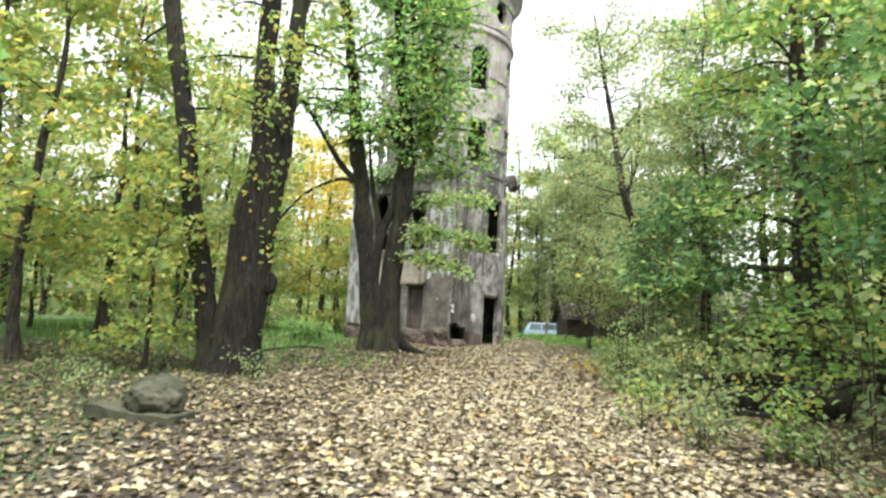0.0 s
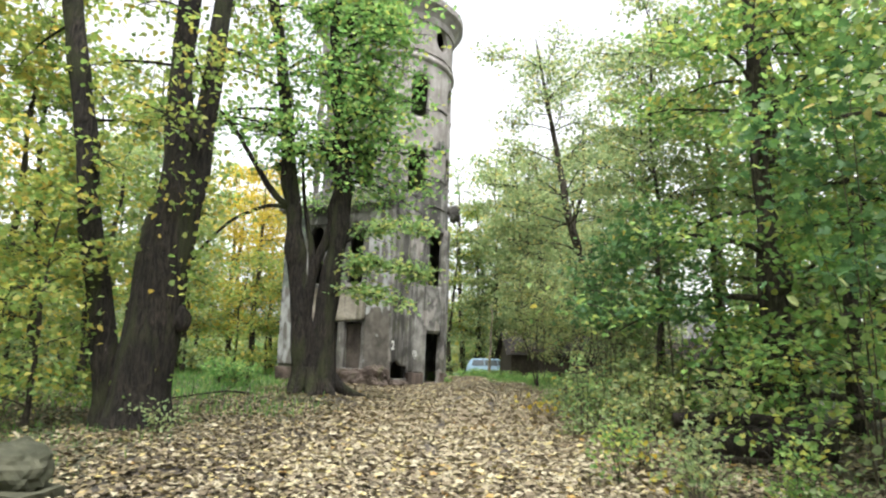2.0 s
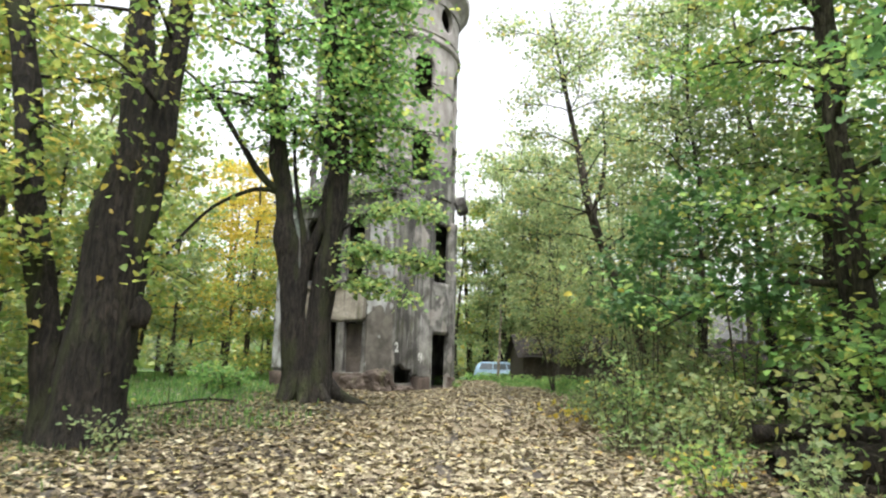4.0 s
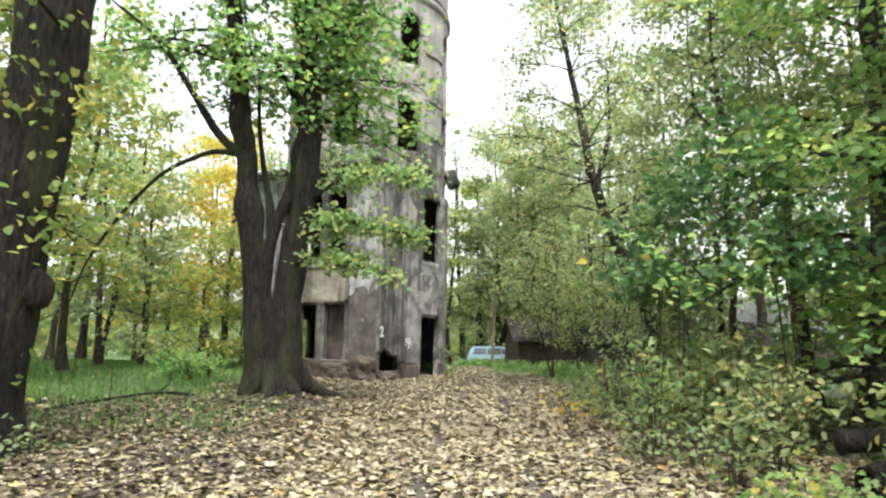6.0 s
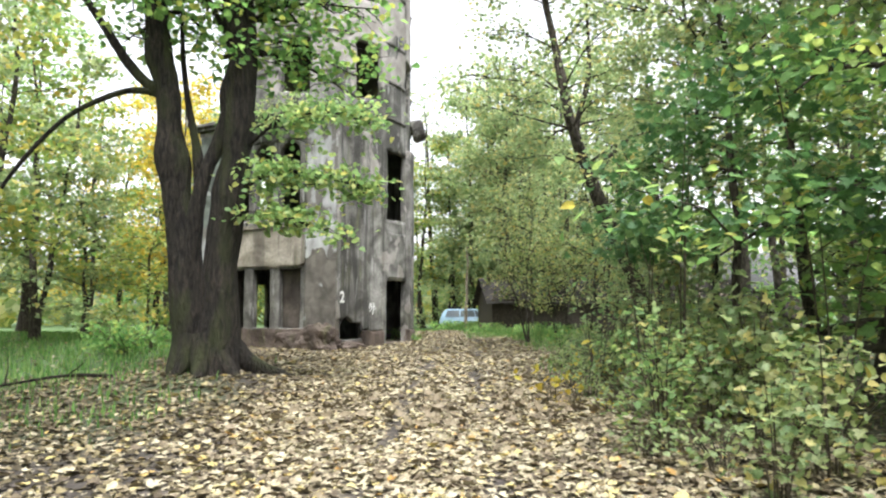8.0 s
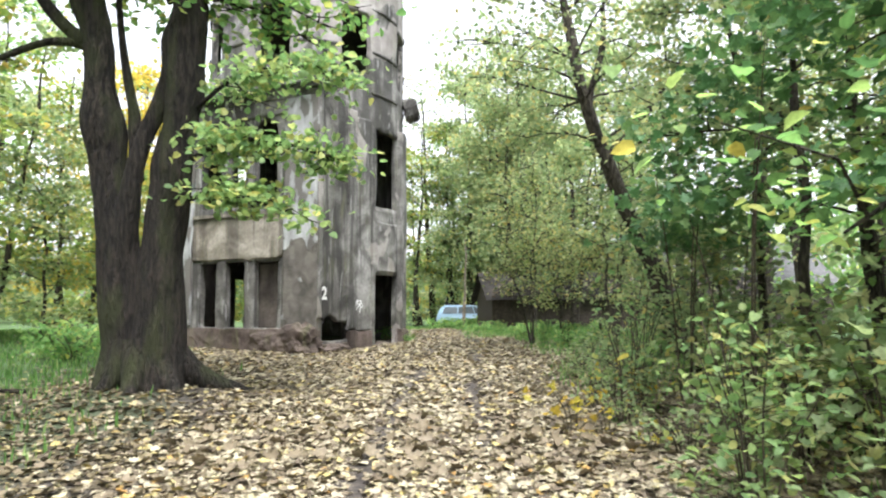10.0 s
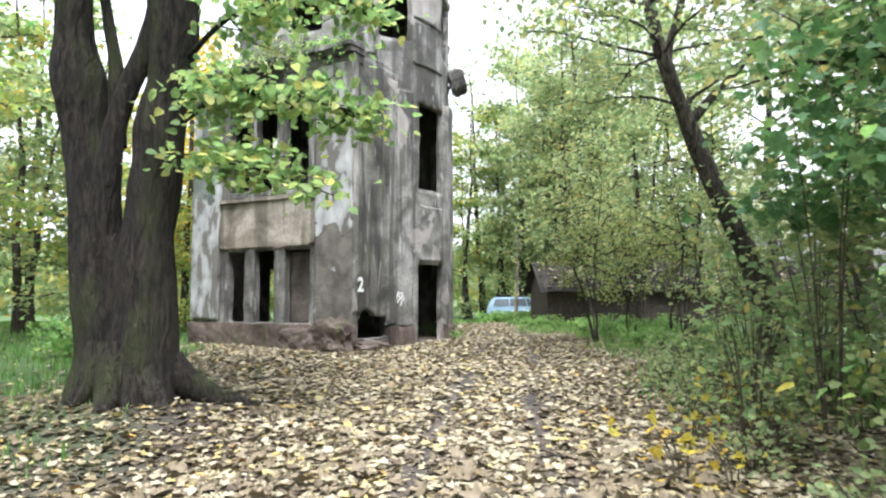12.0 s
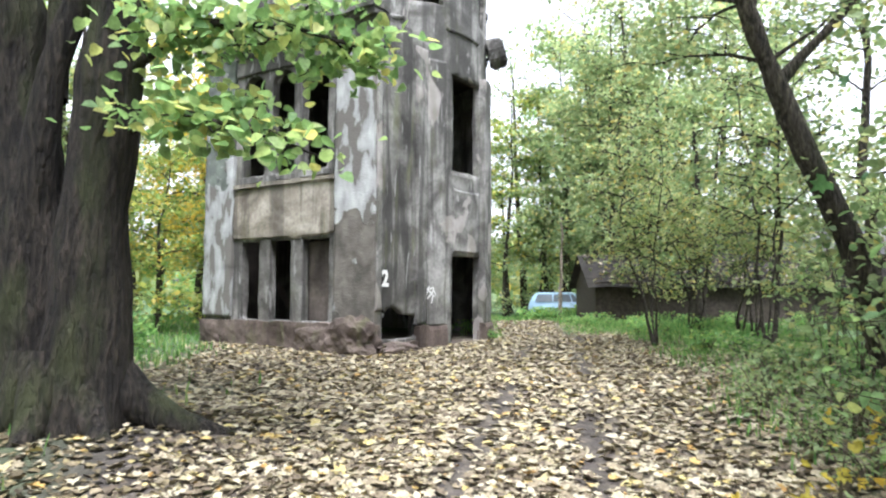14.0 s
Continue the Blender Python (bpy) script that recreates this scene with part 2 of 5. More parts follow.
WOOD = mottled_mat("grey_brown_boards", (0.025, 0.02, 0.016), (0.07, 0.056, 0.046), 9)
ROOF = mottled_mat("old_roofing", (0.02, 0.018, 0.016), (0.055, 0.05, 0.044), 5)
SLATE = mottled_mat("grey_sheet_roof", (0.06, 0.06, 0.06), (0.11, 0.11, 0.11), 4)
ROTTEN = bark_mat("rotten_wood", (0.008, 0.006, 0.0045), (0.034, 0.026, 0.019), 0.6)
STONE = mottled_mat("mossy_stone", (0.022, 0.025, 0.014), (0.075, 0.075, 0.05), 5, relief=0.6)
CAR_PAINT = mottled_mat("pale_blue_car_paint", (0.28, 0.42, 0.56), (0.34, 0.48, 0.60), 2, 0.3, 0.1, 0.02)
GLASS = mottled_mat("grey_window_glass", (0.12, 0.14, 0.16), (0.19, 0.21, 0.23), 2, 0.08, 0.0, 0.0)
RUBBER = mottled_mat("black_rubber", (0.015, 0.015, 0.015), (0.03, 0.03, 0.03), 8)
STEEL = mottled_mat("grey_wheel_metal", (0.25, 0.25, 0.26), (0.4, 0.4, 0.41), 8, 0.4, 0.8)
PAINT_WHITE = mottled_mat("white_paint_mark", (0.5, 0.5, 0.49), (0.65, 0.65, 0.63), 12)


def earth_mat():
    m, n, l, b = node_mat("leaf_strewn_earth", 0.95)
    v = coords(n, l)
    soil = ramp(n, l, noise_node(n, l, v, 5, 10, 0.4), [(0.3, (0.02, 0.017, 0.015)), (0.55, (0.04, 0.034, 0.031)), (0.75, (0.068, 0.058, 0.052))])
    # flattened old leaves
    vor = n.new("ShaderNodeTexVoronoi")
    vor.inputs["Scale"].default_value = 17
    l.new(v, vor.inputs["Vector"])
    sep = n.new("ShaderNodeSeparateColor")
    l.new(vor.outputs["Color"], sep.inputs[0])
    old = ramp(n, l, sep.outputs[0], [(0.0, (0.045, 0.037, 0.03)), (0.5, (0.095, 0.078, 0.06)), (0.8, (0.17, 0.145, 0.105)), (1.0, (0.26, 0.225, 0.165))])
    at = n.new("ShaderNodeAttribute")
    at.attribute_name = "cover"
    chan = n.new("ShaderNodeSeparateColor")
    l.new(at.outputs["Color"], chan.inputs[0])
    col = mix(n, l, chan.outputs[1], soil, old)
    turf = ramp(n, l, noise_node(n, l, v, 7, 8), [(0.3, (0.035, 0.06, 0.022)), (0.7, (0.075, 0.13, 0.045))])
    col = mix(n, l, chan.outputs[0], col, turf)
    l.new(col, b.inputs["Base Color"])
    bump(n, l, noise_node(n, l, v, 18, 8), b, 0.6, 0.03)
    return m


EARTH = earth_mat()


# ---- mesh helpers ----
def mesh_of(name, verts, faces, mat, smooth=False):
    me = bpy.data.meshes.new(name)
    me.from_pydata(np.asarray(verts, float).tolist() if not isinstance(verts, list) else verts, [], faces if isinstance(faces, list) else faces.tolist())
    me.materials.append(mat)
    if smooth:
        me.polygons.foreach_set("use_smooth", [True] * len(me.polygons))
    me.update()
    return me


def holder(name, x=0.0, y=0.0, z=0.0):
    e = new(name)
    e.location = (x, y, z)
    return e


def child(name, me, parent, label="", kind=""):
    ob = new(name, me)
    ob.parent = parent
    if label or kind:
        tagged(ob, label=label, kind=kind)
    return ob


def part(name, bm, mat, parent, label="", smooth=False):
    me = bpy.data.meshes.new(name)
    bm.to_mesh(me)
    bm.free()
    me.materials.append(mat)
    if smooth:
        me.polygons.foreach_set("use_smooth", [True] * len(me.polygons))
    return child(name, me, parent, label)


def box_bm(x0, x1, y0, y1, z0, z1, bevel=0.0):
    bm = bmesh.new()
    bmesh.ops.create_cube(bm, size=1)
    for v in bm.verts:
        v.co = Vector(((x0 + x1) / 2 + v.co.x * (x1 - x0), (y0 + y1) / 2 + v.co.y * (y1 - y0), (z0 + z1) / 2 + v.co.z * (z1 - z0)))
    if bevel:
        bmesh.ops.bevel(bm, geom=list(bm.edges), offset=bevel, segments=2, affect="EDGES")
    return bm


def worn_box(x0, x1, y0, y1, z0, z1, amount=0.03, cell=0.12, k=0):
    """A block with crumbled, uneven faces."""
    bm = box_bm(x0, x1, y0, y1, z0, z1)
    for axis, size in ((0, x1 - x0), (1, y1 - y0), (2, z1 - z0)):
        cuts = min(60, int(size / cell))
        lo = (x0, y0, z0)[axis]
        for i in range(1, cuts):
            at = [0, 0, 0]
            at[axis] = lo + size * i / cuts
            no = [0, 0, 0]
            no[axis] = 1
            bmesh.ops.bisect_plane(bm, geom=bm.verts[:] + bm.edges[:] + bm.faces[:], plane_co=at, plane_no=no)
    co = np.array([v.co[:] for v in bm.verts])
    d = np.stack([rough(co, 3.1, k + i) * 0.65 + rough(co, 8.0, k + 5 + i) * 0.35 for i in range(3)], -1) * amount
    for v, q in zip(bm.verts, d):
        v.co += Vector(q)
    return bm


class Tubes:
    """Collects tapered limbs into one mesh."""

    def __init__(self):
        self.v, self.f = [], []

    def add(self, pts, radii, sides=8, ridge=0.0, k=0):
        pts = np.asarray(pts, float)
        radii = np.asarray(radii, float)
        n = len(pts)
        tang = np.gradient(pts, axis=0)
        tang /= np.linalg.norm(tang, axis=1)[:, None] + 1e-9
        ref = np.array([1.0, 0.1, 0.05]) if abs(tang[0][0]) < 0.8 else np.array([0.0, 1.0, 0.1])
        a = np.cross(tang, ref)
        a /= np.linalg.norm(a, axis=1)[:, None]
        b = np.cross(tang, a)
        ang = np.linspace(0, 2 * math.pi, sides, endpoint=False)
        ring = pts[:, None] + radii[:, None, None] * (np.cos(ang)[None, :, None] * a[:, None] + np.sin(ang)[None, :, None] * b[:, None])
        if ridge:
            q = ring.reshape(-1, 3) * np.array([1, 1, 0.18])
            d = rough(q, 7.0, k) * 0.6 + rough(q, 16.0, k + 1) * 0.4 + rough(ring.reshape(-1, 3), 1.6, k + 2) * 1.2
            out = (ring - pts[:, None]).reshape(-1, 3)
            out /= np.linalg.norm(out, axis=1)[:, None] + 1e-9
            ring = (ring.reshape(-1, 3) + out * (d * ridge)[:, None]).reshape(ring.shape)
        base = len(self.v)
        self.v.extend(ring.reshape(-1, 3).tolist())
        for i in range(n - 1):
            for j in range(sides):
                j2 = (j + 1) % sides
                self.f.append((base + i * sides + j, base + i * sides + j2, base + (i + 1) * sides + j2, base + (i + 1) * sides + j))
        self.f.append(tuple(base + (n - 1) * sides + j for j in range(sides)))

    def mesh(self, name, mat):
        return mesh_of(name, self.v, self.f, mat, True)


def curve_pts(knots, n):
    """Smooth line through knots (Catmull-Rom)."""
    k = np.asarray(knots, float)
    k = np.vstack([2 * k[0] - k[1], k, 2 * k[-1] - k[-2]])
    out = []
    m = len(k) - 3
    for t in np.linspace(0, m - 1e-6, n):
        i = int(t)
        f = t - i
        p0, p1, p2, p3 = k[i:i + 4]
        out.append(0.5 * (2 * p1 + (p2 - p0) * f + (2 * p0 - 5 * p1 + 4 * p2 - p3) * f * f + (3 * p1 - p0 - 3 * p2 + p3) * f ** 3))
    return np.array(out)


def leaf_shape(side):
    """A leaf a unit long, folded along its midrib; side: the outline of one half."""
    v = [(0, 0, 0), (0, 0.5, -0.05), (0, 1, -0.12)]
    f = []
    for sign in (1, -1):
        ids = [0]
        for x, y in side:
            ids.append(len(v))
            v.append((sign * x, y, 0.35 * x - 0.12 * y * y))
        ids.append(2)
        for a, b in zip(ids, ids[1:]):
            f.append((1, a, b) if sign > 0 else (1, b, a))
    return np.array(v, float), f


MAPLE = leaf_shape([(0.26, -0.06), (0.52, 0.26), (0.27, 0.38), (0.40, 0.72), (0.13, 0.64)])
OVAL = leaf_shape([(0.28, 0.05), (0.40, 0.38), (0.22, 0.78)])
SMALL = (np.array([(0, 0, 0), (0.38, 0.4, 0.12), (0, 1, -0.1), (-0.38, 0.4, 0.12)], float), [(0, 1, 2), (0, 2, 3)])
SIMPLE = (np.array([(0, 0, 0), (0.4, 0.3, 0.12), (0.26, 0.75, 0.04), (0, 1, -0.1), (-0.26, 0.75, 0.04), (-0.4, 0.3, 0.12)], float), [(0, 1, 2, 3), (0, 3, 4, 5)])
BLADE = (np.array([(-0.04, 0, 0), (0.04, 0, 0), (0.025, 0.55, 0.08), (0, 1, 0.3)], float), [(0, 1, 2), (0, 2, 3)])


def scatter(name, shape, pos, size, mat, rng, up=0.6, upright=False):
    """Leaves at pos, as one mesh. up: how level they lie, 0 any way to 1 flat."""
    tv, tf = shape
    n = len(pos)
    yaw = rng.uniform(0, 2 * math.pi, n)
    tilt = rng.normal(0, 1, n) * (1 - up) * 1.2
    roll = rng.normal(0, 1, n) * (1 - up) * 1.2
    if upright:
        tilt = math.pi / 2 - np.abs(rng.normal(0, 0.3, n))
        roll = rng.normal(0, 0.2, n)
    cy, sy, ct, st, cr, sr = np.cos(yaw), np.sin(yaw), np.cos(tilt), np.sin(tilt), np.cos(roll), np.sin(roll)
    one, nil = np.ones(n), np.zeros(n)
    rz = np.stack([np.stack([cy, -sy, nil], -1), np.stack([sy, cy, nil], -1), np.stack([nil, nil, one], -1)], -2)
    rx = np.stack([np.stack([one, nil, nil], -1), np.stack([nil, ct, -st], -1), np.stack([nil, st, ct], -1)], -2)
    ry = np.stack([np.stack([cr, nil, sr], -1), np.stack([nil, one, nil], -1), np.stack([-sr, nil, cr], -1)], -2)
    rot = rz @ rx @ ry
    size = np.broadcast_to(np.asarray(size, float), (n,))
    v = np.einsum("nij,kj->nki", rot, tv) * size[:, None, None] + np.asarray(pos)[:, None]
    k = len(tv)
    sizes = np.array([len(f) for f in tf])
    flat = np.concatenate([np.array(f) for f in tf])
    loops = (flat[None] + (np.arange(n) * k)[:, None]).ravel()
    counts = np.tile(sizes, n)
    me = bpy.data.meshes.new(name)
    me.vertices.add(n * k)
    me.vertices.foreach_set("co", v.astype(np.float32).ravel())
    me.loops.add(len(loops))
    me.loops.foreach_set("vertex_index", loops.astype(np.int32))
    me.polygons.add(len(counts))
    me.polygons.foreach_set("loop_start", np.concatenate([[0], np.cumsum(counts)[:-1]]).astype(np.int32))
    me.materials.append(mat)
    me.update(calc_edges=True)
    return me


# ---- ground ----
def lines(a, b, near, fine, far):
    """Grid lines, fine between near[0] and near[1] and widening outside."""
    mid = list(np.arange(near[0], near[1] + 1e-6, fine))
    lo, d = [], fine
    x = near[0]
    while x > a:
        d = min(far, d * 1.25)
        x -= d
        lo.append(x)
    hi, d = [], fine
    x = near[1]
    while x < b:
        d = min(far, d * 1.25)
        x += d
        hi.append(x)
    return np.array(lo[::-1] + mid + hi)


def lawn(s, l):
    """How green the ground is, 0 to 1."""
    p = np.stack([s, l, 0 * s], -1)
    w = rough(p, 0.35, 8) * 0.9 + rough(p, 1.3, 9) * 0.5
    left = step(-4.9, -6.6, l + w) * step(16.5, 20, s + w)
    left2 = 0.4 * step(-2.2, -3.8, l + 0.8 * w) * step(13.2, 15.5, s + w) * (1 - step(20, 24, s))
    near_left = 0.55 * step(-3.6, -5.8, l + w) * (1 - step(14, 17, s))
    edge = 1.9 + 0.17 * np.clip(s - 18, 0, 10) - 0.12 * np.clip(s - 29, 0, 8)
    right = (0.6 + 0.4 * step(24, 28, s)) * step(0.0, 0.8, l - edge + 0.5 * w) * step(15, 20, s + w)
    right2 = 0.22 * step(1.7, 2.6, l + 0.8 * w) * (1 - step(16, 20, s))
    back = step(30.5, 33, s + 0.8 * w) * (1 - np.exp(-((l - 1.3 - 0.14 * (s - 32)) / 1.35) ** 4) * (1 - 0.8 * step(39, 44, s)))
    return np.clip(np.maximum.reduce([left, left2, near_left, right, right2, back]), 0, 1)


def litter_density(s, l):
    p = np.stack([s, l, 0 * s], -1)
    d = 1.0 - (0.78 - 0.38 * step(1, 2, l)) * lawn(s, l)
    w = rough(p, 0.7, 12) * 0.3
    for centre in RUTS:
        d = d * (1 - 0.92 * np.exp(-((l - centre - bend(s) - 0.06 * np.sin(s * 0.9) - 0.25 * w) / 0.2) ** 2) * step(0.55, 0.0, rough(p, 0.9, 13)) * step(6, 12, s))
    # fewer pale leaves on the left and near the start, imitating shade there
    d = d * (1 - 0.82 * step(-1.2, -3.0, l + w) * (1 - 0.6 * step(19, 21, s))) * (0.62 + 0.38 * step(3, 10, s))
    d = d * (1 - 0.6 * step(0.9, 2.4, l + w) * (1 - step(8, 13, s)))
    d = d * (1 - 0.6 * step(5.5, 8, -l)) * (1 - 0.5 * step(4, 7, l))
    return np.clip(d * (0.94 + w), 0.03, 1)


def make_ground():
    ss = lines(-160, 420, (-2, 40), 0.22, 22)
    ls = lines(-320, 320, (-12, 9), 0.22, 22)
    S, L = np.meshgrid(ss, ls, indexing="ij")
    X, Y = plan(S, L)
    Z = ground_z(X, Y)
    a, b = S.shape
    idx = np.arange(a * b).reshape(a, b)
    faces = np.stack([idx[:-1, :-1], idx[:-1, 1:], idx[1:, 1:], idx[1:, :-1]], -1).reshape(-1, 4)[:, ::-1]
    me = mesh_of("ground", np.stack([X, Y, Z], -1).reshape(-1, 3), faces, EARTH, True)
    at = me.color_attributes.new("cover", "FLOAT_COLOR", "POINT")
    g, d = lawn(S, L).ravel(), litter_density(S, L).ravel()
    at.data.foreach_set("color", np.stack([g, np.clip(d * 0.8, 0, 1), 0 * g, 1 + 0 * g], -1).astype(np.float32).ravel())
    return tagged(new("ground", me), "dark earth track and forest floor with grass", "ground", kind="structure")


make_ground()


# ---- the tower ----
def wall_grid(name, us, vs, gap, place, thick, mat, parent, label="", smooth=True):
    """A wall with thickness over a grid of u and v. gap(u, v) is below zero inside an opening; place(u, v, depth) gives the point."""
    U, V = np.meshgrid(us, vs, indexing="ij")
    cu, cv = (U[:-1, :-1] + U[1:, 1:]) / 2, (V[:-1, :-1] + V[1:, 1:]) / 2
    keep = gap(cu, cv) > 0
    pad = np.pad(keep, 1, constant_values=False)
    near = np.stack([pad[:-1, :-1], pad[:-1, 1:], pad[1:, :-1], pad[1:, 1:]])
    edge = near.any(0) & ~near.all(0)
    e = 0.004
    for _ in range(3):
        d = gap(U, V)
        gu = (gap(U + e, V) - gap(U - e, V)) / (2 * e)
        gv = (gap(U, V + e) - gap(U, V - e)) / (2 * e)
        m = edge & (np.abs(d) < 0.16)
        q = np.maximum(gu * gu + gv * gv, 0.2)
        U = np.where(m, np.clip(U - d * gu / q, us[0], us[-1]), U)
        V = np.where(m, np.clip(V - d * gv / q, vs[0], vs[-1]), V)
    a, b = U.shape
    outer, inner = place(U, V, 0.0).reshape(-1, 3), place(U, V, thick).reshape(-1, 3)
    idx = np.arange(a * b).reshape(a, b)
    i, j = np.nonzero(keep)
    quad = np.stack([idx[i, j], idx[i + 1, j], idx[i + 1, j + 1], idx[i, j + 1]], -1)
    n = a * b
    verts = [outer, inner]
    faces = [quad, quad[:, ::-1] + n]
    sides = []
    for di, dj, p, q in ((0, -1, (0, 0), (1, 0)), (0, 1, (1, 1), (0, 1)), (-1, 0, (0, 1), (0, 0)), (1, 0, (1, 0), (1, 1))):
        m = keep & ~pad[1 + di:1 + di + keep.shape[0], 1 + dj:1 + dj + keep.shape[1]]
        i, j = np.nonzero(m)
        sides.append((idx[i + p[0], j + p[1]], idx[i + q[0], j + q[1]]))
    p, q = np.concatenate([s[0] for s in sides]), np.concatenate([s[1] for s in sides])
    k = len(p)
    faces.append(np.stack([q, p, p + n, q + n], -1))
    me = mesh_of(name, np.concatenate(verts), np.concatenate(faces), mat)
    if smooth:
        flags = [True] * (2 * len(quad)) + [False] * k
        me.polygons.foreach_set("use_smooth", flags)
    # drop the points of removed cells
    bm = bmesh.new()
    bm.from_mesh(me)
    bmesh.ops.delete(bm, geom=[v for v in bm.verts if not v.link_faces], context="VERTS")
    bm.to_mesh(me)
    bm.free()
    return child(name, me, parent, label)


def rect(u, v, u0, u1, v0, v1):
    du, dv = np.maximum(u0 - u, u - u1), np.maximum(v0 - v, v - v1)
    return np.maximum(du, dv)


def arch(u, v, u0, u1, v0, v1):
    r = (u1 - u0) / 2
    c = (u0 + u1) / 2
    body = rect(u, v, u0, u1, v0, v1 - r)
    cap = np.hypot(u - c, v - (v1 - r)) - r
    return np.minimum(body, cap)


def oval(u, v, u0, v0, a, b):
    return (np.hypot((u - u0) / a, (v - v0) / b) - 1) * min(a, b)


def ragged(u, v, amount, k):
    p = np.stack([u, v, 0 * u], -1)
    return amount * (rough(p, 2.3, k) + 0.6 * rough(p, 6.0, k + 1))


tower = holder("tower", 0, 0, 0)
tagged(tower, "tall round derelict concrete tower with empty windows and peeling plaster", "tower")
DEG = DRUM_R * math.pi / 180
TWIST = -6.0
DOOR = -4.6


def drum_place(out):
    def f(u, v, depth):
        a = u / DRUM_R
        p = np.stack([u, v, 0 * u], -1)
        r = DRUM_R + out - depth + 0.018 * rough(p, 1.1, 21) + 0.008 * rough(p, 5, 22)
        return np.stack([DRUM_X + r * np.cos(a), DRUM_Y + r * np.sin(a), v], -1)
    return f


def drum_gap(u, v):
    d = 1e3 + 0 * u
    wobble = ragged(u, v, 0.025, 30)
    for centre in (DOOR, 179):
        c = centre * DEG
        d = np.minimum(d, rect(u, v, c - 0.53, c + 0.71, 0.2, 2.72))
        d = np.minimum(d, rect(u, v, c - 0.52, c + 0.68, 4.74, 7.06))
    for i in range(8):
        c = (-157.5 + 45 * i + TWIST) * DEG
        d = np.minimum(d, rect(u, v, c - 0.48, c + 0.48, 8.65, 10.55))
        d = np.minimum(d, arch(u, v, c - 0.47, c + 0.47, 11.95, 13.98))
        d = np.minimum(d, oval(u, v, c + 22.5 * DEG, 15.95, 0.42, 0.52))
    d = np.minimum(d, rect(u, v, -147 * DEG, -35 * DEG, -1, 7.75))
    return d + wobble


us = np.linspace(-202.5 * DEG + 0.0, 157.5 * DEG, 200)
vs = np.concatenate([np.arange(0.1, 17.3, 0.1), [17.3]])
wall_grid("wall", us, vs, lambda u, v: drum_gap(np.where(u < -180 * DEG, u + 360 * DEG, u), v), drum_place(0.0), 0.17, CONCRETE, tower, "weathered grey concrete drum")


def lathe(name, profile, a0, a1, mat, parent, label="", n=90, worn=0.012, k=0):
    """A moulding of the given outline (radius, height) swept round the drum."""
    ang = np.radians(np.linspace(a0, a1, n))
    prof = np.array(profile)
    m = len(prof)
    v = np.stack([DRUM_X + prof[None, :, 0] * np.cos(ang)[:, None], DRUM_Y + prof[None, :, 0] * np.sin(ang)[:, None], np.broadcast_to(prof[None, :, 1], (n, m))], -1).reshape(-1, 3)
    v = v + np.stack([rough(v, 2.6, k + i) * worn + rough(v, 9, k + 4 + i) * worn * 0.6 for i in range(3)], -1)
    f = []
    for i in range(n - 1):
        for j in range(m):
            j2 = (j + 1) % m
            f.append((i * m + j, (i + 1) * m + j, (i + 1) * m + j2, i * m + j2))
    if a1 - a0 < 359:
        f.append(tuple(range(m)))
        f.append(tuple((n - 1) * m + j for j in reversed(range(m))))
    return child(name, mesh_of(name, v, f, mat), parent, label)


R = DRUM_R
lathe("cornice", [(R - 0.1, 16.45), (R + 0.06, 16.45), (R + 0.1, 16.75), (R + 0.3, 17.05), (R + 0.46, 17.2), (R + 0.48, 17.45), (R + 0.3, 17.6), (R - 0.4, 17.62), (R - 0.4, 17.3), (R - 0.1, 17.3)], 0, 360, CONCRETE, tower, "crumbling crown cornice", 120, 0.02, 40)
lathe("string_course", [(R - 0.05, 14.55), (R + 0.05, 14.58), (R + 0.11, 14.66), (R + 0.11, 14.76), (R + 0.04, 14.86), (R - 0.05, 14.88)], 0, 360, CONCRETE, tower, "thin moulded ring", 120, 0.012, 41)
lathe("string_course", [(R - 0.05, 14.98), (R + 0.05, 15.0), (R + 0.05, 15.05), (R - 0.05, 15.08)], 0, 360, CONCRETE, tower, "", 120, 0.012, 42)
for zc in (8.15, 9.4, 10.75, 12.6):
    for c in range(8):
        a = -157.5 + 45 * c + TWIST
        lathe("joint", [(R - 0.05, zc - 0.05), (R + 0.035, zc - 0.04), (R + 0.05, zc + 0.01), (R + 0.01, zc + 0.05), (R - 0.05, zc + 0.06)], a + 10.5, a + 34.5, CONCRETE_LOW, tower, "dark broken course", 14, 0.02, 50 + c)
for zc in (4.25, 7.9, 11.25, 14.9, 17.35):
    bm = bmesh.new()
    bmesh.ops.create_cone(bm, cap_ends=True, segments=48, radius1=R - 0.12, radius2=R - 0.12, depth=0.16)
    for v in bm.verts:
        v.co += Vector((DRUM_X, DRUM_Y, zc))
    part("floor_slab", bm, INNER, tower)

# porch block in front of the drum
PX0, PX1, PY, PT = -19.4, -14.15, 22.2, 0.2


def flat_place(axis, at, sign, k):
    def f(u, v, depth):
        p = np.stack([u, v, 0 * u + k], -1)
        o = sign * (0.016 * rough(p, 1.2, 60 + k) + 0.007 * rough(p, 6, 61 + k) - depth)
        q = at + o
        return np.stack([u, q + 0 * u, v], -1) if axis == "y" else np.stack([q + 0 * u, u, v], -1)
    return f


FRONT_WIN = ((-18.12, -17.54), (-17.2, -16.55), (-16.2, -15.42))


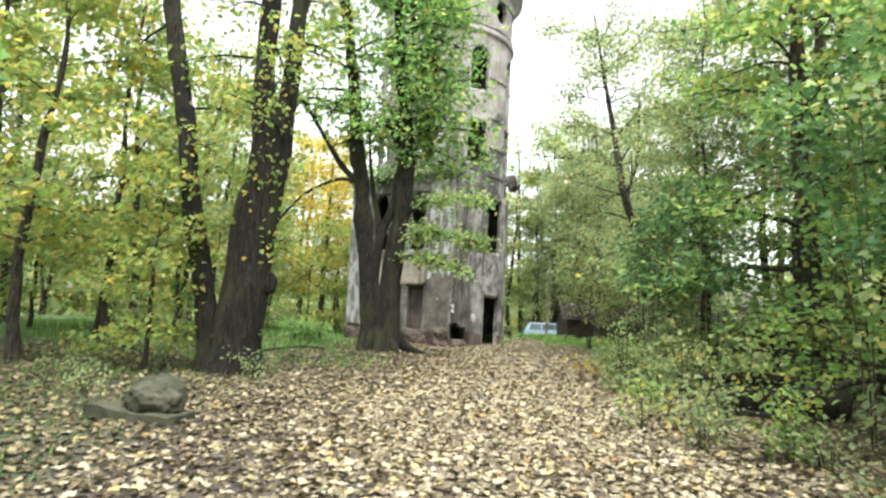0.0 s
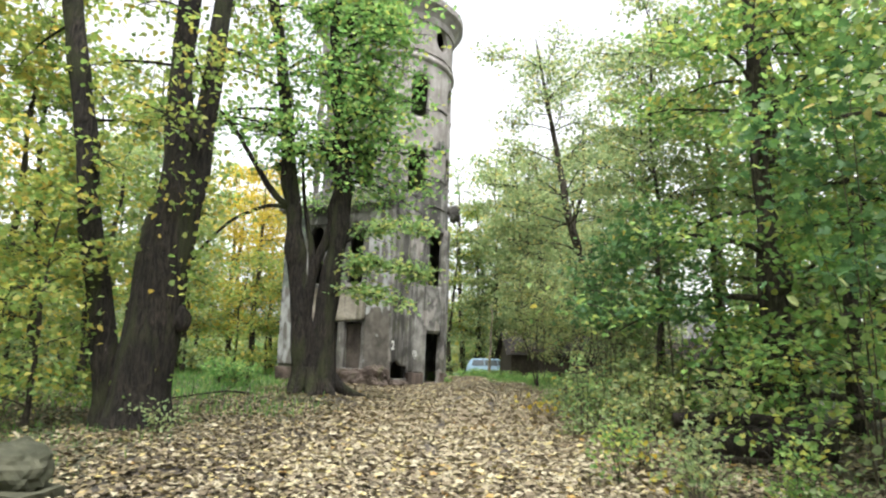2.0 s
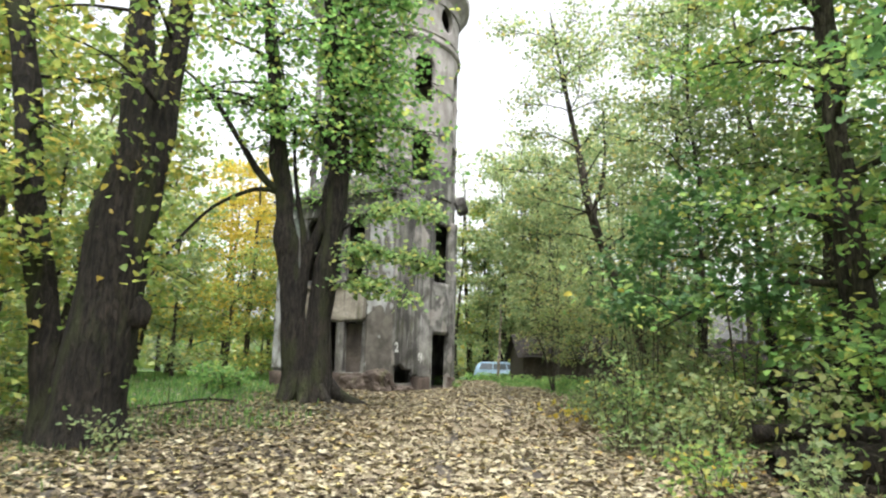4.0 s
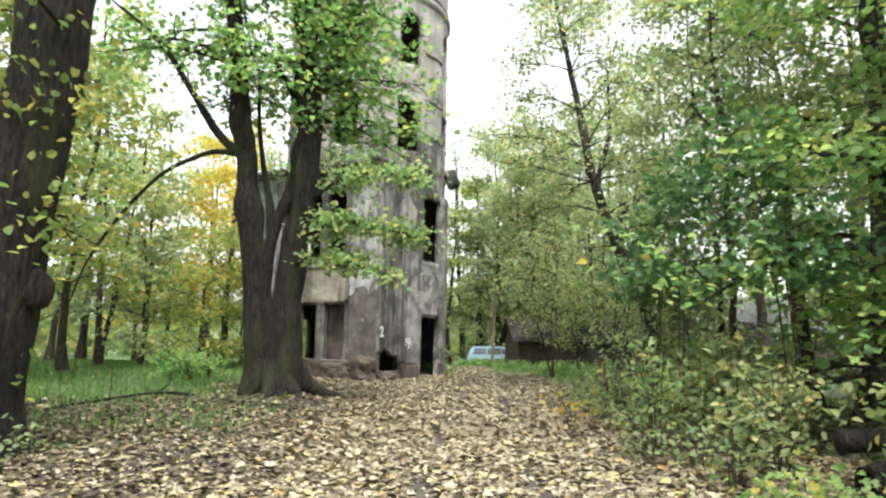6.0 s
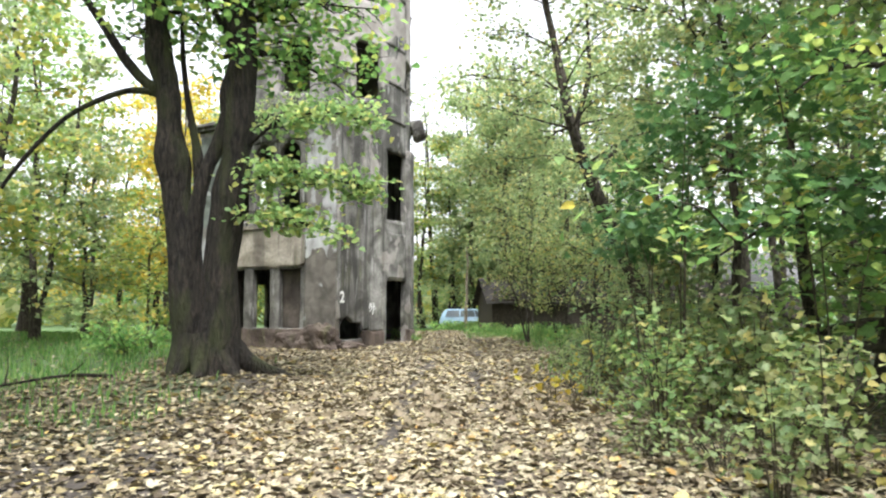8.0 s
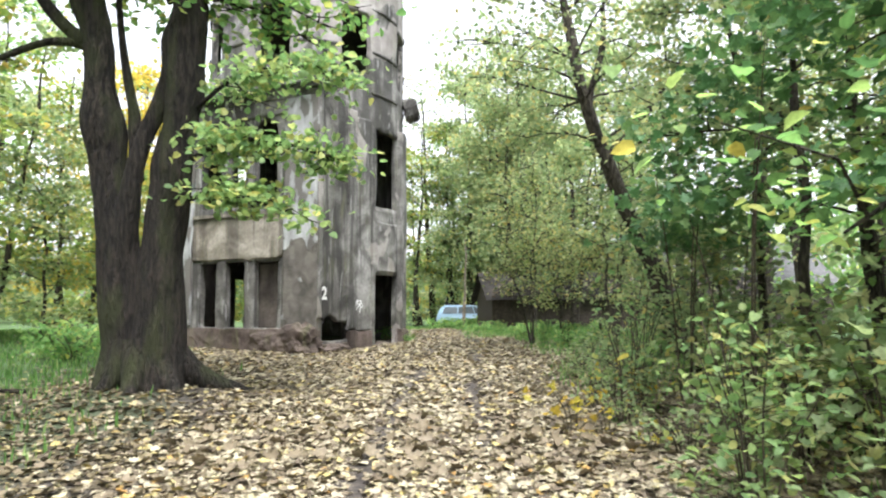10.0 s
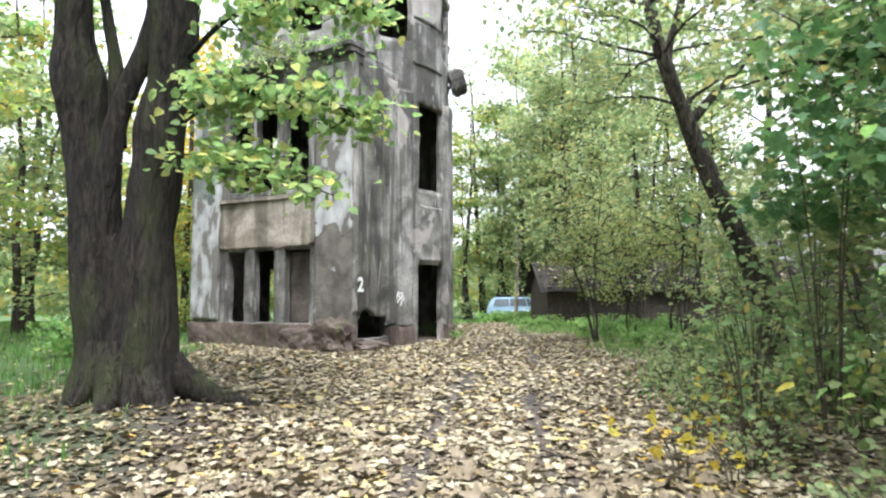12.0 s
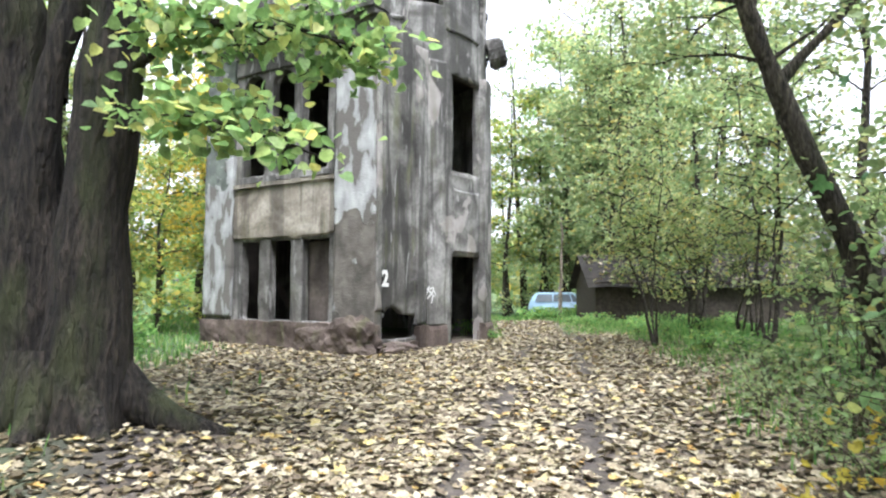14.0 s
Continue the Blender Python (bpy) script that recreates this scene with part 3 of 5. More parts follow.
def front_gap(u, v):
    d = 1e3 + 0 * u
    for x0, x1 in FRONT_WIN:
        d = np.minimum(d, rect(u, v, x0, x1, 1.22, 3.0))
    for x0, x1 in ((-18.15, -17.45), (-17.2, -16.5), (-16.25, -15.5)):
        d = np.minimum(d, arch(u, v, x0, x1, 4.55, 6.95))
    return d + ragged(u, v, 0.018, 33)


wall_grid("wall", np.linspace(PX0, PX1, 82), np.arange(0.15, 7.66, 0.075), front_gap, flat_place("y", PY, -1, 1), 0.2, PLASTER_OLD, tower, "plastered front wall with empty windows")


def side_gap(u, v):
    hole = np.maximum(np.minimum(oval(u, v, 22.95, 1.04, 0.95, 0.34), oval(u, v, 22.8, 1.22, 0.36, 0.3)), 0.84 + 0.1 * np.abs(u - 22.9) - v)
    return hole + ragged(u, v, 0.03, 36)


wall_grid("wall", np.linspace(PY + PT, 24.3, 28), np.arange(0.15, 7.66, 0.075), side_gap, flat_place("x", PX1, 1, 2), 0.12, CONCRETE_LOW, tower, "stained side wall with a broken hole")
wall_grid("wall", np.linspace(PY + PT, 24.3, 28), np.arange(0.15, 7.66, 0.075), lambda u, v: 1e3 + 0 * u, flat_place("x", PX0, -1, 3), PT, PLASTER_OLD, tower)


def panel(name, u0, u1, v0, v1, place, thick, mat, label="", rag=0.03, k=70, cell=0.06):
    """A layer of plaster or a pilaster with a ragged edge, on a wall."""
    return wall_grid(name, np.arange(u0 - 0.06, u1 + 0.061, cell), np.arange(v0 - 0.06, v1 + 0.061, cell), lambda u, v: -rect(u, v, u0, u1, v0, v1) + ragged(u, v, rag, k), place, thick, mat, tower, label)


panel("pilaster", -15.22, PX1 + 0.02, 1.2, 7.42, flat_place("y", PY - 0.07, -1, 4), 0.1, PEEL_R, "pilaster with fallen limewash", 0.02, 71)
panel("pilaster", PX0 - 0.02, -18.42, 1.28, 7.42, flat_place("y", PY - 0.07, -1, 5), 0.1, PEEL_L, "white limewashed pilaster", 0.02, 72)
panel("pilaster", 23.62, 24.02, 1.15, 7.42, flat_place("x", PX1 + 0.05, 1, 6), 0.1, CONCRETE, "", 0.02, 73)
panel("pilaster", 22.16, 22.34, 1.5, 7.42, flat_place("x", PX1 + 0.05, 1, 7), 0.1, CONCRETE, "", 0.02, 74)
panel("plaster_band", -18.42, -15.22, 3.07, 4.3, flat_place("y", PY - 0.03, -1, 8), 0.06, OCHRE, "pale ochre plaster band", 0.05, 75)
panel("frieze", -18.4, -15.24, 7.0, 7.42, flat_place("y", PY - 0.05, -1, 9), 0.08, PLASTER_OLD, "", 0.03, 76)
for a0, a1, proud in ((-30.5, -18.8, 0.06), (9.2, 24, 0.14)):
    panel("pilaster", a0 * DEG, a1 * DEG, 1.1, 7.3, drum_place(proud), proud + 0.04, CONCRETE, "", 0.015, 77 + int(a0 > 0))
panel("lintel_panel", DOOR * DEG - 0.5, DOOR * DEG + 0.66, 2.8, 4.3, drum_place(0.025), 0.05, CONCRETE, "", 0.03, 79)
# added dark lining, hides the lit inside face so the window looks shaded
part("dark_lining", box_bm(-19.17, -19.08, PY + 0.12, 24.2, 0.2, 7.55), INNER, tower)
panel("infill", -16.26, -15.36, 1.2, 2.98, flat_place("y", PY + 0.26, -1, 10), 0.1, SOOT, "bricked-up brown window recess", 0.0, 98)
# sills and cornice of the porch
for i, (x0, x1) in enumerate(FRONT_WIN):
    part("sill", worn_box(x0 - 0.06, x1 + 0.06, PY - 0.1, PY + 0.2, 4.38, 4.5, 0.02, 0.08, 80 + i), CONCRETE, tower)
part("sill_course", worn_box(-18.4, -15.24, PY - 0.09, PY + 0.1, 4.28, 4.37, 0.018, 0.09, 84), OCHRE, tower)
part("porch_roof", worn_box(PX0 + 0.02, PX1 - 0.02, PY + 0.31, 24.3, 7.6, 7.76, 0.03, 0.12, 83), CONCRETE_LOW, tower)
for z0, z1, o in ((7.42, 7.6, 0.09), (7.6, 7.72, 0.2), (7.72, 7.82, 0.3)):
    part("cornice", worn_box(PX0 - o, PX1 + 0.03 + 0.2 * o, PY - o, PY + 0.3, z0, z1 - 0.003, 0.05, 0.12, 85 + int(o * 100)), CONCRETE_LOW, tower, "mossy porch cornice")
# plinth
part("plinth", worn_box(PX0 - 0.07, PX1 + 0.07, PY - 0.09, PY + 0.05, 0.1, 1.19, 0.06, 0.1, 90), PLINTH, tower, "reddish-brown crumbling plinth")
part("plinth", worn_box(PX1 - 0.05, PX1 + 0.1, PY + 0.06, 23.6, 0.1, 0.8, 0.05, 0.1, 91), PLINTH, tower)
part("plinth", worn_box(PX1 - 0.05, PX1 + 0.12, 23.65, 24.02, 0.1, 1.12, 0.04, 0.1, 92), PLINTH, tower)
for a0, a1, proud in ((-30, -18.2, 0), (8.8, 25, 0.09), (26, 120, 0)):
    lathe("plinth", [(R - 0.05, 0.1), (R + 0.11 + proud, 0.1), (R + 0.1 + proud, 1.0), (R + 0.06 + proud, 1.1), (R - 0.05, 1.12)], a0, a1, PLINTH, tower, "", 24, 0.03, 95)
part("door_sill", worn_box(-14.2, -13.75, 24.62, 25.98, 0.3, 0.68, 0.03, 0.1, 97), PLINTH, tower)
# round stump of a broken bracket
bm = bmesh.new()
bmesh.ops.create_cone(bm, cap_ends=True, segments=20, radius1=0.42, radius2=0.36, depth=0.46)
bmesh.ops.bevel(bm, geom=[e for e in bm.edges if len(e.link_faces) == 2 and abs(e.calc_face_angle(0)) > 1], offset=0.05, segments=2, affect="EDGES")
bmesh.ops.subdivide_edges(bm, edges=bm.edges[:], cuts=2, use_grid_fill=True)
turn = Matrix.Translation((-13.78, 26.84, 8.22)) @ Matrix.Rotation(radians(24), 4, "Z") @ Matrix.Rotation(radians(80), 4, "Y")
for v in bm.verts:
    v.co = turn @ (v.co + 0.07 * noise.noise_vector(v.co * 3.5))
part("bracket", bm, CONCRETE_LOW, tower, "dark broken round bracket")
# painted number and scribble
def letters(text, m, size, mat, parent, label):
    cu = bpy.data.curves.new("number", "FONT")
    cu.body, cu.size, cu.extrude, cu.offset = text, size, 0.003, 0.016
    tmp = new("number", cu)
    me = bpy.data.meshes.new_from_object(tmp.evaluated_get(bpy.context.evaluated_depsgraph_get()))
    bpy.data.objects.remove(tmp)
    me.transform(m)
    me.materials.clear()
    me.materials.append(mat)
    return child("number", me, parent, label)


letters("2", pose(PX1 + 0.035, 22.36, 1.98, 90, 0, 90), 0.46, PAINT_WHITE, tower, "white painted figure two")
for i, (dy, dz, tl, w) in enumerate(((0, 0, 50, 0.24), (0.03, 0.02, -40, 0.22), (0.0, 0.1, 10, 0.18), (0.05, -0.08, 80, 0.16), (-0.08, 0.05, 70, 0.26), (0.1, 0.06, -65, 0.2))):
    bm = box_bm(-w / 2, w / 2, -0.012, 0.012, -0.003, 0.003)
    mm = pose(-14.06 + 0.4 * dy, 24.1 + 0.9 * dy, 1.8 + 1.4 * dz, 90, 0, 63) @ pose(0, 0, 0, 0, 0, tl)
    for v in bm.verts:
        v.co = mm @ v.co
    part("scribble", bm, PAINT_WHITE, tower)


# ---- crumbled masonry at the corner of the porch ----
def lump(name, x, y, rx, ry, rz, mat, label, category, amount=0.25, k=0, sub=4, sink=0.25):
    bm = bmesh.new()
    bmesh.ops.create_icosphere(bm, subdivisions=sub, radius=1)
    co = np.array([v.co[:] for v in bm.verts])
    d = 1 + amount * (rough(co, 1.7, k) + 0.5 * rough(co, 4.5, k + 1) + 0.25 * rough(co, 10, k + 2))
    for v, q in zip(bm.verts, d):
        v.co = Vector((v.co.x * rx * q, v.co.y * ry * q, v.co.z * rz * q))
    me = bpy.data.meshes.new(name)
    bm.to_mesh(me)
    bm.free()
    me.materials.append(mat)
    ob = new(name, me)
    ob.location = (x, y, gz(x, y) + rz * (1 - 2 * sink))
    return tagged(ob, label, category)


lump("masonry_mound", -14.62, 21.98, 0.64, 0.34, 0.5, PLINTH, "crumbled reddish-brown masonry heap against the tower", "rubble", 0.3, 110)
lump("masonry_mound", -13.95, 22.7, 0.22, 0.6, 0.14, PLINTH, "low crumbled masonry below the broken hole", "rubble", 0.3, 113)
lump("masonry_mound", -15.5, 21.98, 0.6, 0.2, 0.34, PLINTH, "crumbled plaster lying along the plinth", "rubble", 0.3, 116)


# ---- trees ----
def grow(rng, trunk, radii, limbs, reach, start=0.35, twigs=7, droop=0.1, sides=8, tip_up=0.35, twig_len=0.45, split=False):
    """Limbs and twigs on a trunk line. Returns the tubes of the limbs and the points round which leaves sit."""
    tubes, spots, each = Tubes(), [], []
    n = len(trunk)
    for i in range(limbs):
        if split:
            tubes = Tubes()
            each.append(tubes)
        f = start + (1 - start) * (i + rng.uniform(0, 0.9)) / limbs
        k = min(n - 2, int(f * (n - 1)))
        base, r0 = trunk[k], radii[k]
        a = i * 2.4 + rng.uniform(-0.5, 0.5)
        length = reach * (1.1 - 0.55 * f) * rng.uniform(0.7, 1.15)
        lift = tip_up * rng.uniform(0.5, 1.5) + 0.5 * f
        p = [base]
        d = np.array([math.cos(a), math.sin(a), lift])
        for j in range(6):
            d = d + np.array([rng.normal(0, 0.16), rng.normal(0, 0.16), rng.normal(0, 0.1) - droop])
            p.append(p[-1] + d / np.linalg.norm(d) * length / 6)
        p = np.array(p)
        tubes.add(p, np.linspace(max(0.018, r0 * 0.3), 0.01, 7), 6)
        for j in range(twigs):
            t = rng.uniform(0.25, 1.0) * 6
            q = p[int(min(5, t))] + (p[int(min(5, t)) + 1] - p[int(min(5, t))]) * (t % 1)
            b = a + rng.choice([-1, 1]) * rng.uniform(0.4, 1.3)
            e = q + np.array([math.cos(b), math.sin(b), rng.uniform(-0.35, 0.45)]) * length * twig_len * rng.uniform(0.5, 1.1)
            m = (q + e) / 2 + rng.normal(0, 0.08, 3)
            tubes.add([q, m, e], [0.016, 0.011, 0.005], 3)
            spots += [m, e, (m + e) / 2]
        spots += [p[4], p[5], p[6]]
    return (each if split else tubes), np.array(spots)


def leafy(rng, spots, count, spread, flat=0.5):
    k = rng.integers(0, len(spots), count)
    return spots[k] + rng.normal(0, 1, (count, 3)) * spread * np.array([1, 1, flat])


def stem_line(rng, h, lean=0.05, wobble=0.12, n=14):
    z = np.linspace(0, h, n)
    a = rng.uniform(0, 2 * math.pi)
    x = np.cumsum(rng.normal(0, wobble, n)) * 0.4 + lean * z * math.cos(a)
    y = np.cumsum(rng.normal(0, wobble, n)) * 0.4 + lean * z * math.sin(a)
    x[0] = y[0] = 0
    return np.stack([x, y, z], -1)


def forest_tree(seed, h, r, leaf, count, size, limbs=14, reach=2.6, start=0.3, shape=SIMPLE, bark=None, spread=0.34, label="", twig_len=0.45, lean=0.05, stems=1, flat=0.5, droop=0.1):
    """A whole tree standing at the origin: trunk, limbs and crown."""
    rng = np.random.default_rng(seed)
    t = holder("tree")
    bark = bark or BARK_FAR
    spots = []
    for k in range(stems):
        line = stem_line(rng, h * (1 - 0.12 * k), lean + 0.06 * (k > 0), 0.14)
        z = line[:, 2] / h
        rad = r * (1 - 0.25 * k) * (1 - 0.88 * z) * (1 + 0.7 * np.exp(-line[:, 2] / 0.25))
        line[0, 2] = -0.25
        tb = Tubes()
        tb.add(curve_pts(line, 26), np.interp(np.linspace(0, 1, 26), np.linspace(0, 1, 14), rad), 10, r * 0.12, seed)
        child("trunk", tb.mesh("trunk", bark), t)
        tubes, sp = grow(rng, line, rad, max(4, limbs // stems), reach, start, 7, droop, twig_len=twig_len, split=True)
        for tb in tubes:
            child("limb", tb.mesh("limb", bark), t)
        spots.append(sp)
    pos = leafy(rng, np.concatenate(spots), count, spread, flat)
    pos = pos[pos[:, 2] > 0.3]
    child("crown", scatter("crown", shape, pos, rng.uniform(0.7, 1.25, len(pos)) * size, leaf, rng, 0.55), t)
    return tagged(t, label, "tree")


def stand(ob, s, l, rng, scale=1.0, turn=None):
    x, y = plan(s, l)
    a = (s * 137.5 + l * 61.7) % 360 if turn is None else turn
    return pose(x, y, gz(x, y) - 0.03, 0, 0, a) @ Matrix.Scale(scale, 4)


def place_tree(kinds, spots, rng, group):
    """Stands copies of the kinds at the places (s, l, kind, scale); the first of each kind is moved there itself."""
    used = set()
    for s, l, k, sc in spots:
        m = stand(None, s, l, rng, sc)
        ob = kinds[k]
        if k in used:
            ob = copy_thing(ob, m)
            ob.scale = (sc, sc, sc * rng.uniform(0.93, 1.1))
        else:
            used.add(k)
            ob.matrix_world = m
        tagged(ob, group=group)
    for k, ob in kinds.items():
        if k not in used:
            for c in ob.children_recursive:
                bpy.data.objects.remove(c)
            bpy.data.objects.remove(ob)


# ---- the great two-stemmed maple beside the tower ----
def sp(s, l, z):
    x, y = plan(s, l)
    return (x, y, z)


def trunk_mesh(tubes_def, mat, name="trunk"):
    tb = Tubes()
    for knots, rad, n, sides, ridge, k in tubes_def:
        pts = curve_pts(knots, n)
        tb.add(pts, np.interp(np.linspace(0, 1, n), np.linspace(0, 1, len(rad)), rad), sides, ridge, k)
    return tb.mesh(name, mat)


def great_maple():
    rng = np.random.default_rng(11)
    t = holder("maple_tree")
    left = [sp(18.95, -3.94, 0.2), sp(18.95, -3.92, 1.2), sp(18.95, -4.0, 2.1), sp(18.95, -4.12, 3.1), sp(18.95, -4.33, 4.3), sp(18.95, -4.47, 5.3), sp(18.95, -4.66, 6.5), sp(18.95, -4.8, 7.7), sp(18.9, -5.15, 10.2), sp(18.8, -5.7, 13.2), sp(18.8, -6.1, 16.0)]
    right = [sp(18.9, -3.46, 0.2), sp(18.9, -3.44, 1.2), sp(18.9, -3.44, 2.1), sp(18.9, -3.38, 3.1), sp(18.9, -3.3, 4.1), sp(18.9, -3.22, 5.0), sp(18.9, -3.2, 5.7), sp(18.92, -3.18, 6.4), sp(18.95, -3.3, 7.8), sp(19.0, -3.55, 10.0), sp(19.1, -3.75, 12.6), sp(19.1, -3.7, 15.5)]
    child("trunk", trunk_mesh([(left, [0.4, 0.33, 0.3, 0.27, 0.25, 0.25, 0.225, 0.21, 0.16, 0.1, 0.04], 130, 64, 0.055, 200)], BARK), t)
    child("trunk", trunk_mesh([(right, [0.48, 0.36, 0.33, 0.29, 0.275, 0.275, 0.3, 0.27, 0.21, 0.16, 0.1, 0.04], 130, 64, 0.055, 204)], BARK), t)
    # the limb that leaves the one stem and leans on the other, and the thin one in its crotch
    child("limb", trunk_mesh([([sp(18.85, -3.98, 2.2), sp(18.8, -3.92, 3.0), sp(18.78, -3.82, 3.7), sp(18.8, -3.66, 4.3), sp(18.85, -3.46, 4.9), sp(18.9, -3.34, 5.5)], [0.22, 0.17, 0.135, 0.125, 0.13, 0.12], 48, 28, 0.022, 208)], BARK), t)
    child("limb", trunk_mesh([([sp(18.85, -3.82, 3.6), sp(18.95, -3.88, 4.15), sp(19.05, -3.97, 4.7), sp(19.1, -4.12, 5.3), sp(19.2, -4.3, 6.3), sp(19.4, -4.45, 7.8)], [0.12, 0.1, 0.085, 0.075, 0.055, 0.02], 36, 16, 0.012, 210)], BARK), t)
    # long bare limb that sweeps down over the grass
    child("limb", trunk_mesh([([sp(18.95, -4.55, 5.6), sp(18.9, -4.9, 5.66), sp(18.9, -5.35, 5.6), sp(18.9, -6.1, 5.22), sp(18.9, -6.65, 4.68), sp(18.9, -7.15, 4.0), sp(18.9, -7.6, 3.2), sp(18.9, -7.85, 2.4)], [0.075, 0.06, 0.052, 0.045, 0.038, 0.032, 0.022, 0.01], 48, 10, 0.005, 214)], BARK), t)
    child("limb", trunk_mesh([([sp(18.95, -4.5, 5.55), sp(18.92, -4.9, 5.86), sp(18.9, -5.2, 6.2), sp(18.8, -5.65, 6.9), sp(18.6, -6.4, 8.0), sp(18.4, -7.4, 8.8)], [0.14, 0.1, 0.09, 0.075, 0.05, 0.02], 40, 12, 0.01, 216)], BARK), t)
    # root collar
    for i, (a, length, r) in enumerate(((2.7, 0.36, 0.13), (1.6, 0.7, 0.12), (0.12, 1.2, 0.17), (-0.6, 0.6, 0.15), (-1.5, 0.4, 0.16), (-2.3, 0.36, 0.14), (3.6, 0.32, 0.13))):
        c = np.array(sp(18.92, -3.65, 0))
        d = np.array([math.cos(a) * RX - math.sin(a) * UX * -1, math.cos(a) * RY + math.sin(a) * UY, 0])
        knots = []
        for f, up in ((0.0, 0.62), (0.3, 0.25), (0.62, 0.06), (0.95, -0.03), (1.25, -0.12)):
            q = c + d * (0.25 + length * f)
            knots.append((q[0], q[1], gz(q[0], q[1]) + up))
        child("root", trunk_mesh([(knots, [r * 1.3, r * 1.15, r * 0.85, r * 0.55, r * 0.25], 22, 14, 0.02, 220 + i)], BARK), t)
    # leafy boughs
    spots = []

    def bough(knots, r, n_twigs, reach, k):
        tubes = Tubes()
        p = curve_pts(knots, 16)
        tubes.add(p, np.linspace(r, 0.008, 16), 6)
        for j in range(n_twigs):
            i = int(rng.uniform(0.3, 0.999) * 15)
            a = rng.uniform(0, 2 * math.pi)
            e = p[i] + np.array([math.cos(a), math.sin(a), rng.uniform(-0.5, 0.3)]) * reach * rng.uniform(0.4, 1.0)
            tubes.add([p[i], (p[i] + e) / 2 + rng.normal(0, 0.05, 3), e], [0.014, 0.01, 0.004], 4)
            spots.extend([e, (p[i] + e) / 2, p[i] * 0.25 + e * 0.75])
        child("bough", tubes.mesh("bough", BARK), t)

    # the low bough that reaches towards the tower
    bough([sp(18.9, -3.1, 3.9), sp(18.6, -2.4, 4.15), sp(18.3, -1.5, 4.0), sp(18.2, -0.75, 3.75)], 0.05, 32, 0.75, 1)
    bough([sp(18.9, -3.1, 3.3), sp(18.5, -2.6, 3.4), sp(18.2, -2.0, 3.2), sp(18.1, -1.25, 2.95)], 0.04, 22, 0.55, 2)
    bough([sp(18.9, -3.1, 4.6), sp(18.5, -2.4, 5.0), sp(18.2, -1.6, 5.1), sp(18.1, -0.8, 4.9)], 0.04, 22, 0.7, 3)
    low = len(spots)
    for i in range(34):
        z = 6.2 + 8.6 * (i + rng.uniform(0, 0.8)) / 34
        a = i * 2.4 + rng.uniform(-0.3, 0.3)
        side = -1 if i % 2 else 1
        l0 = -3.5 if side > 0 else -4.5 - 0.15 * max(0, z - 6)
        length = rng.uniform(1.5, 2.9) * (1.05 - 0.03 * z)
        dl, ds = math.cos(a) * length, math.sin(a) * length
        if side < 0 and z < 9.5:
            dl, ds = dl * 0.55, ds * 0.7
        q = np.array(sp(18.95, l0, z))
        e = np.array(sp(18.95 + ds, l0 + dl, z + rng.uniform(-0.9, 0.5)))
        bough([q, q * 0.6 + e * 0.4 + np.array([0, 0, 0.25]), e], 0.055, 13, 0.95, 10 + i)
    for i in range(30):
        z = 6.3 + 6.6 * (i + rng.uniform(0, 0.8)) / 30
        q = np.array(sp(18.95, -3.3, z))
        e = np.array(sp(18.95 + rng.uniform(-1.9, 1.2), -1.15 + rng.uniform(-0.9, 0.5), z + rng.uniform(-0.8, 0.2)))
        bough([q, q * 0.6 + e * 0.4 + np.array([0, 0, 0.3]), e], 0.045, 12, 0.8, 60 + i)
    # boughs over the grass
    for i in range(4):
        z = 7.2 + 2.4 * (i + rng.uniform(0, 0.8)) / 4
        q = np.array(sp(18.95, -4.6 - 0.12 * (z - 6), z))
        e = np.array(sp(18.95 + rng.uniform(-2.2, 1.5), -6.6 + rng.uniform(-1.9, 0.9), z + rng.uniform(-0.5, 0.9)))
        bough([q, q * 0.55 + e * 0.45 + np.array([0, 0, 0.3]), e], 0.05, 12, 0.9, 100 + i)
    spots = np.array(spots)
    pos = leafy(rng, spots[:low], 2100, 0.17, 0.6)
    child("crown", scatter("crown", OVAL, pos, rng.uniform(0.085, 0.14, len(pos)), LEAF_BOUGH, rng, 0.45), t, "low bough of light yellow-green leaves")
    pos = leafy(rng, spots[low:], 12500, 0.34, 0.7)
    child("crown", scatter("crown", SIMPLE, pos, rng.uniform(0.10, 0.18, len(pos)), LEAF_GREEN, rng, 0.5), t)
    return tagged(t, "massive two-stemmed maple with dark bark and green leaves", "tree")


great_maple()


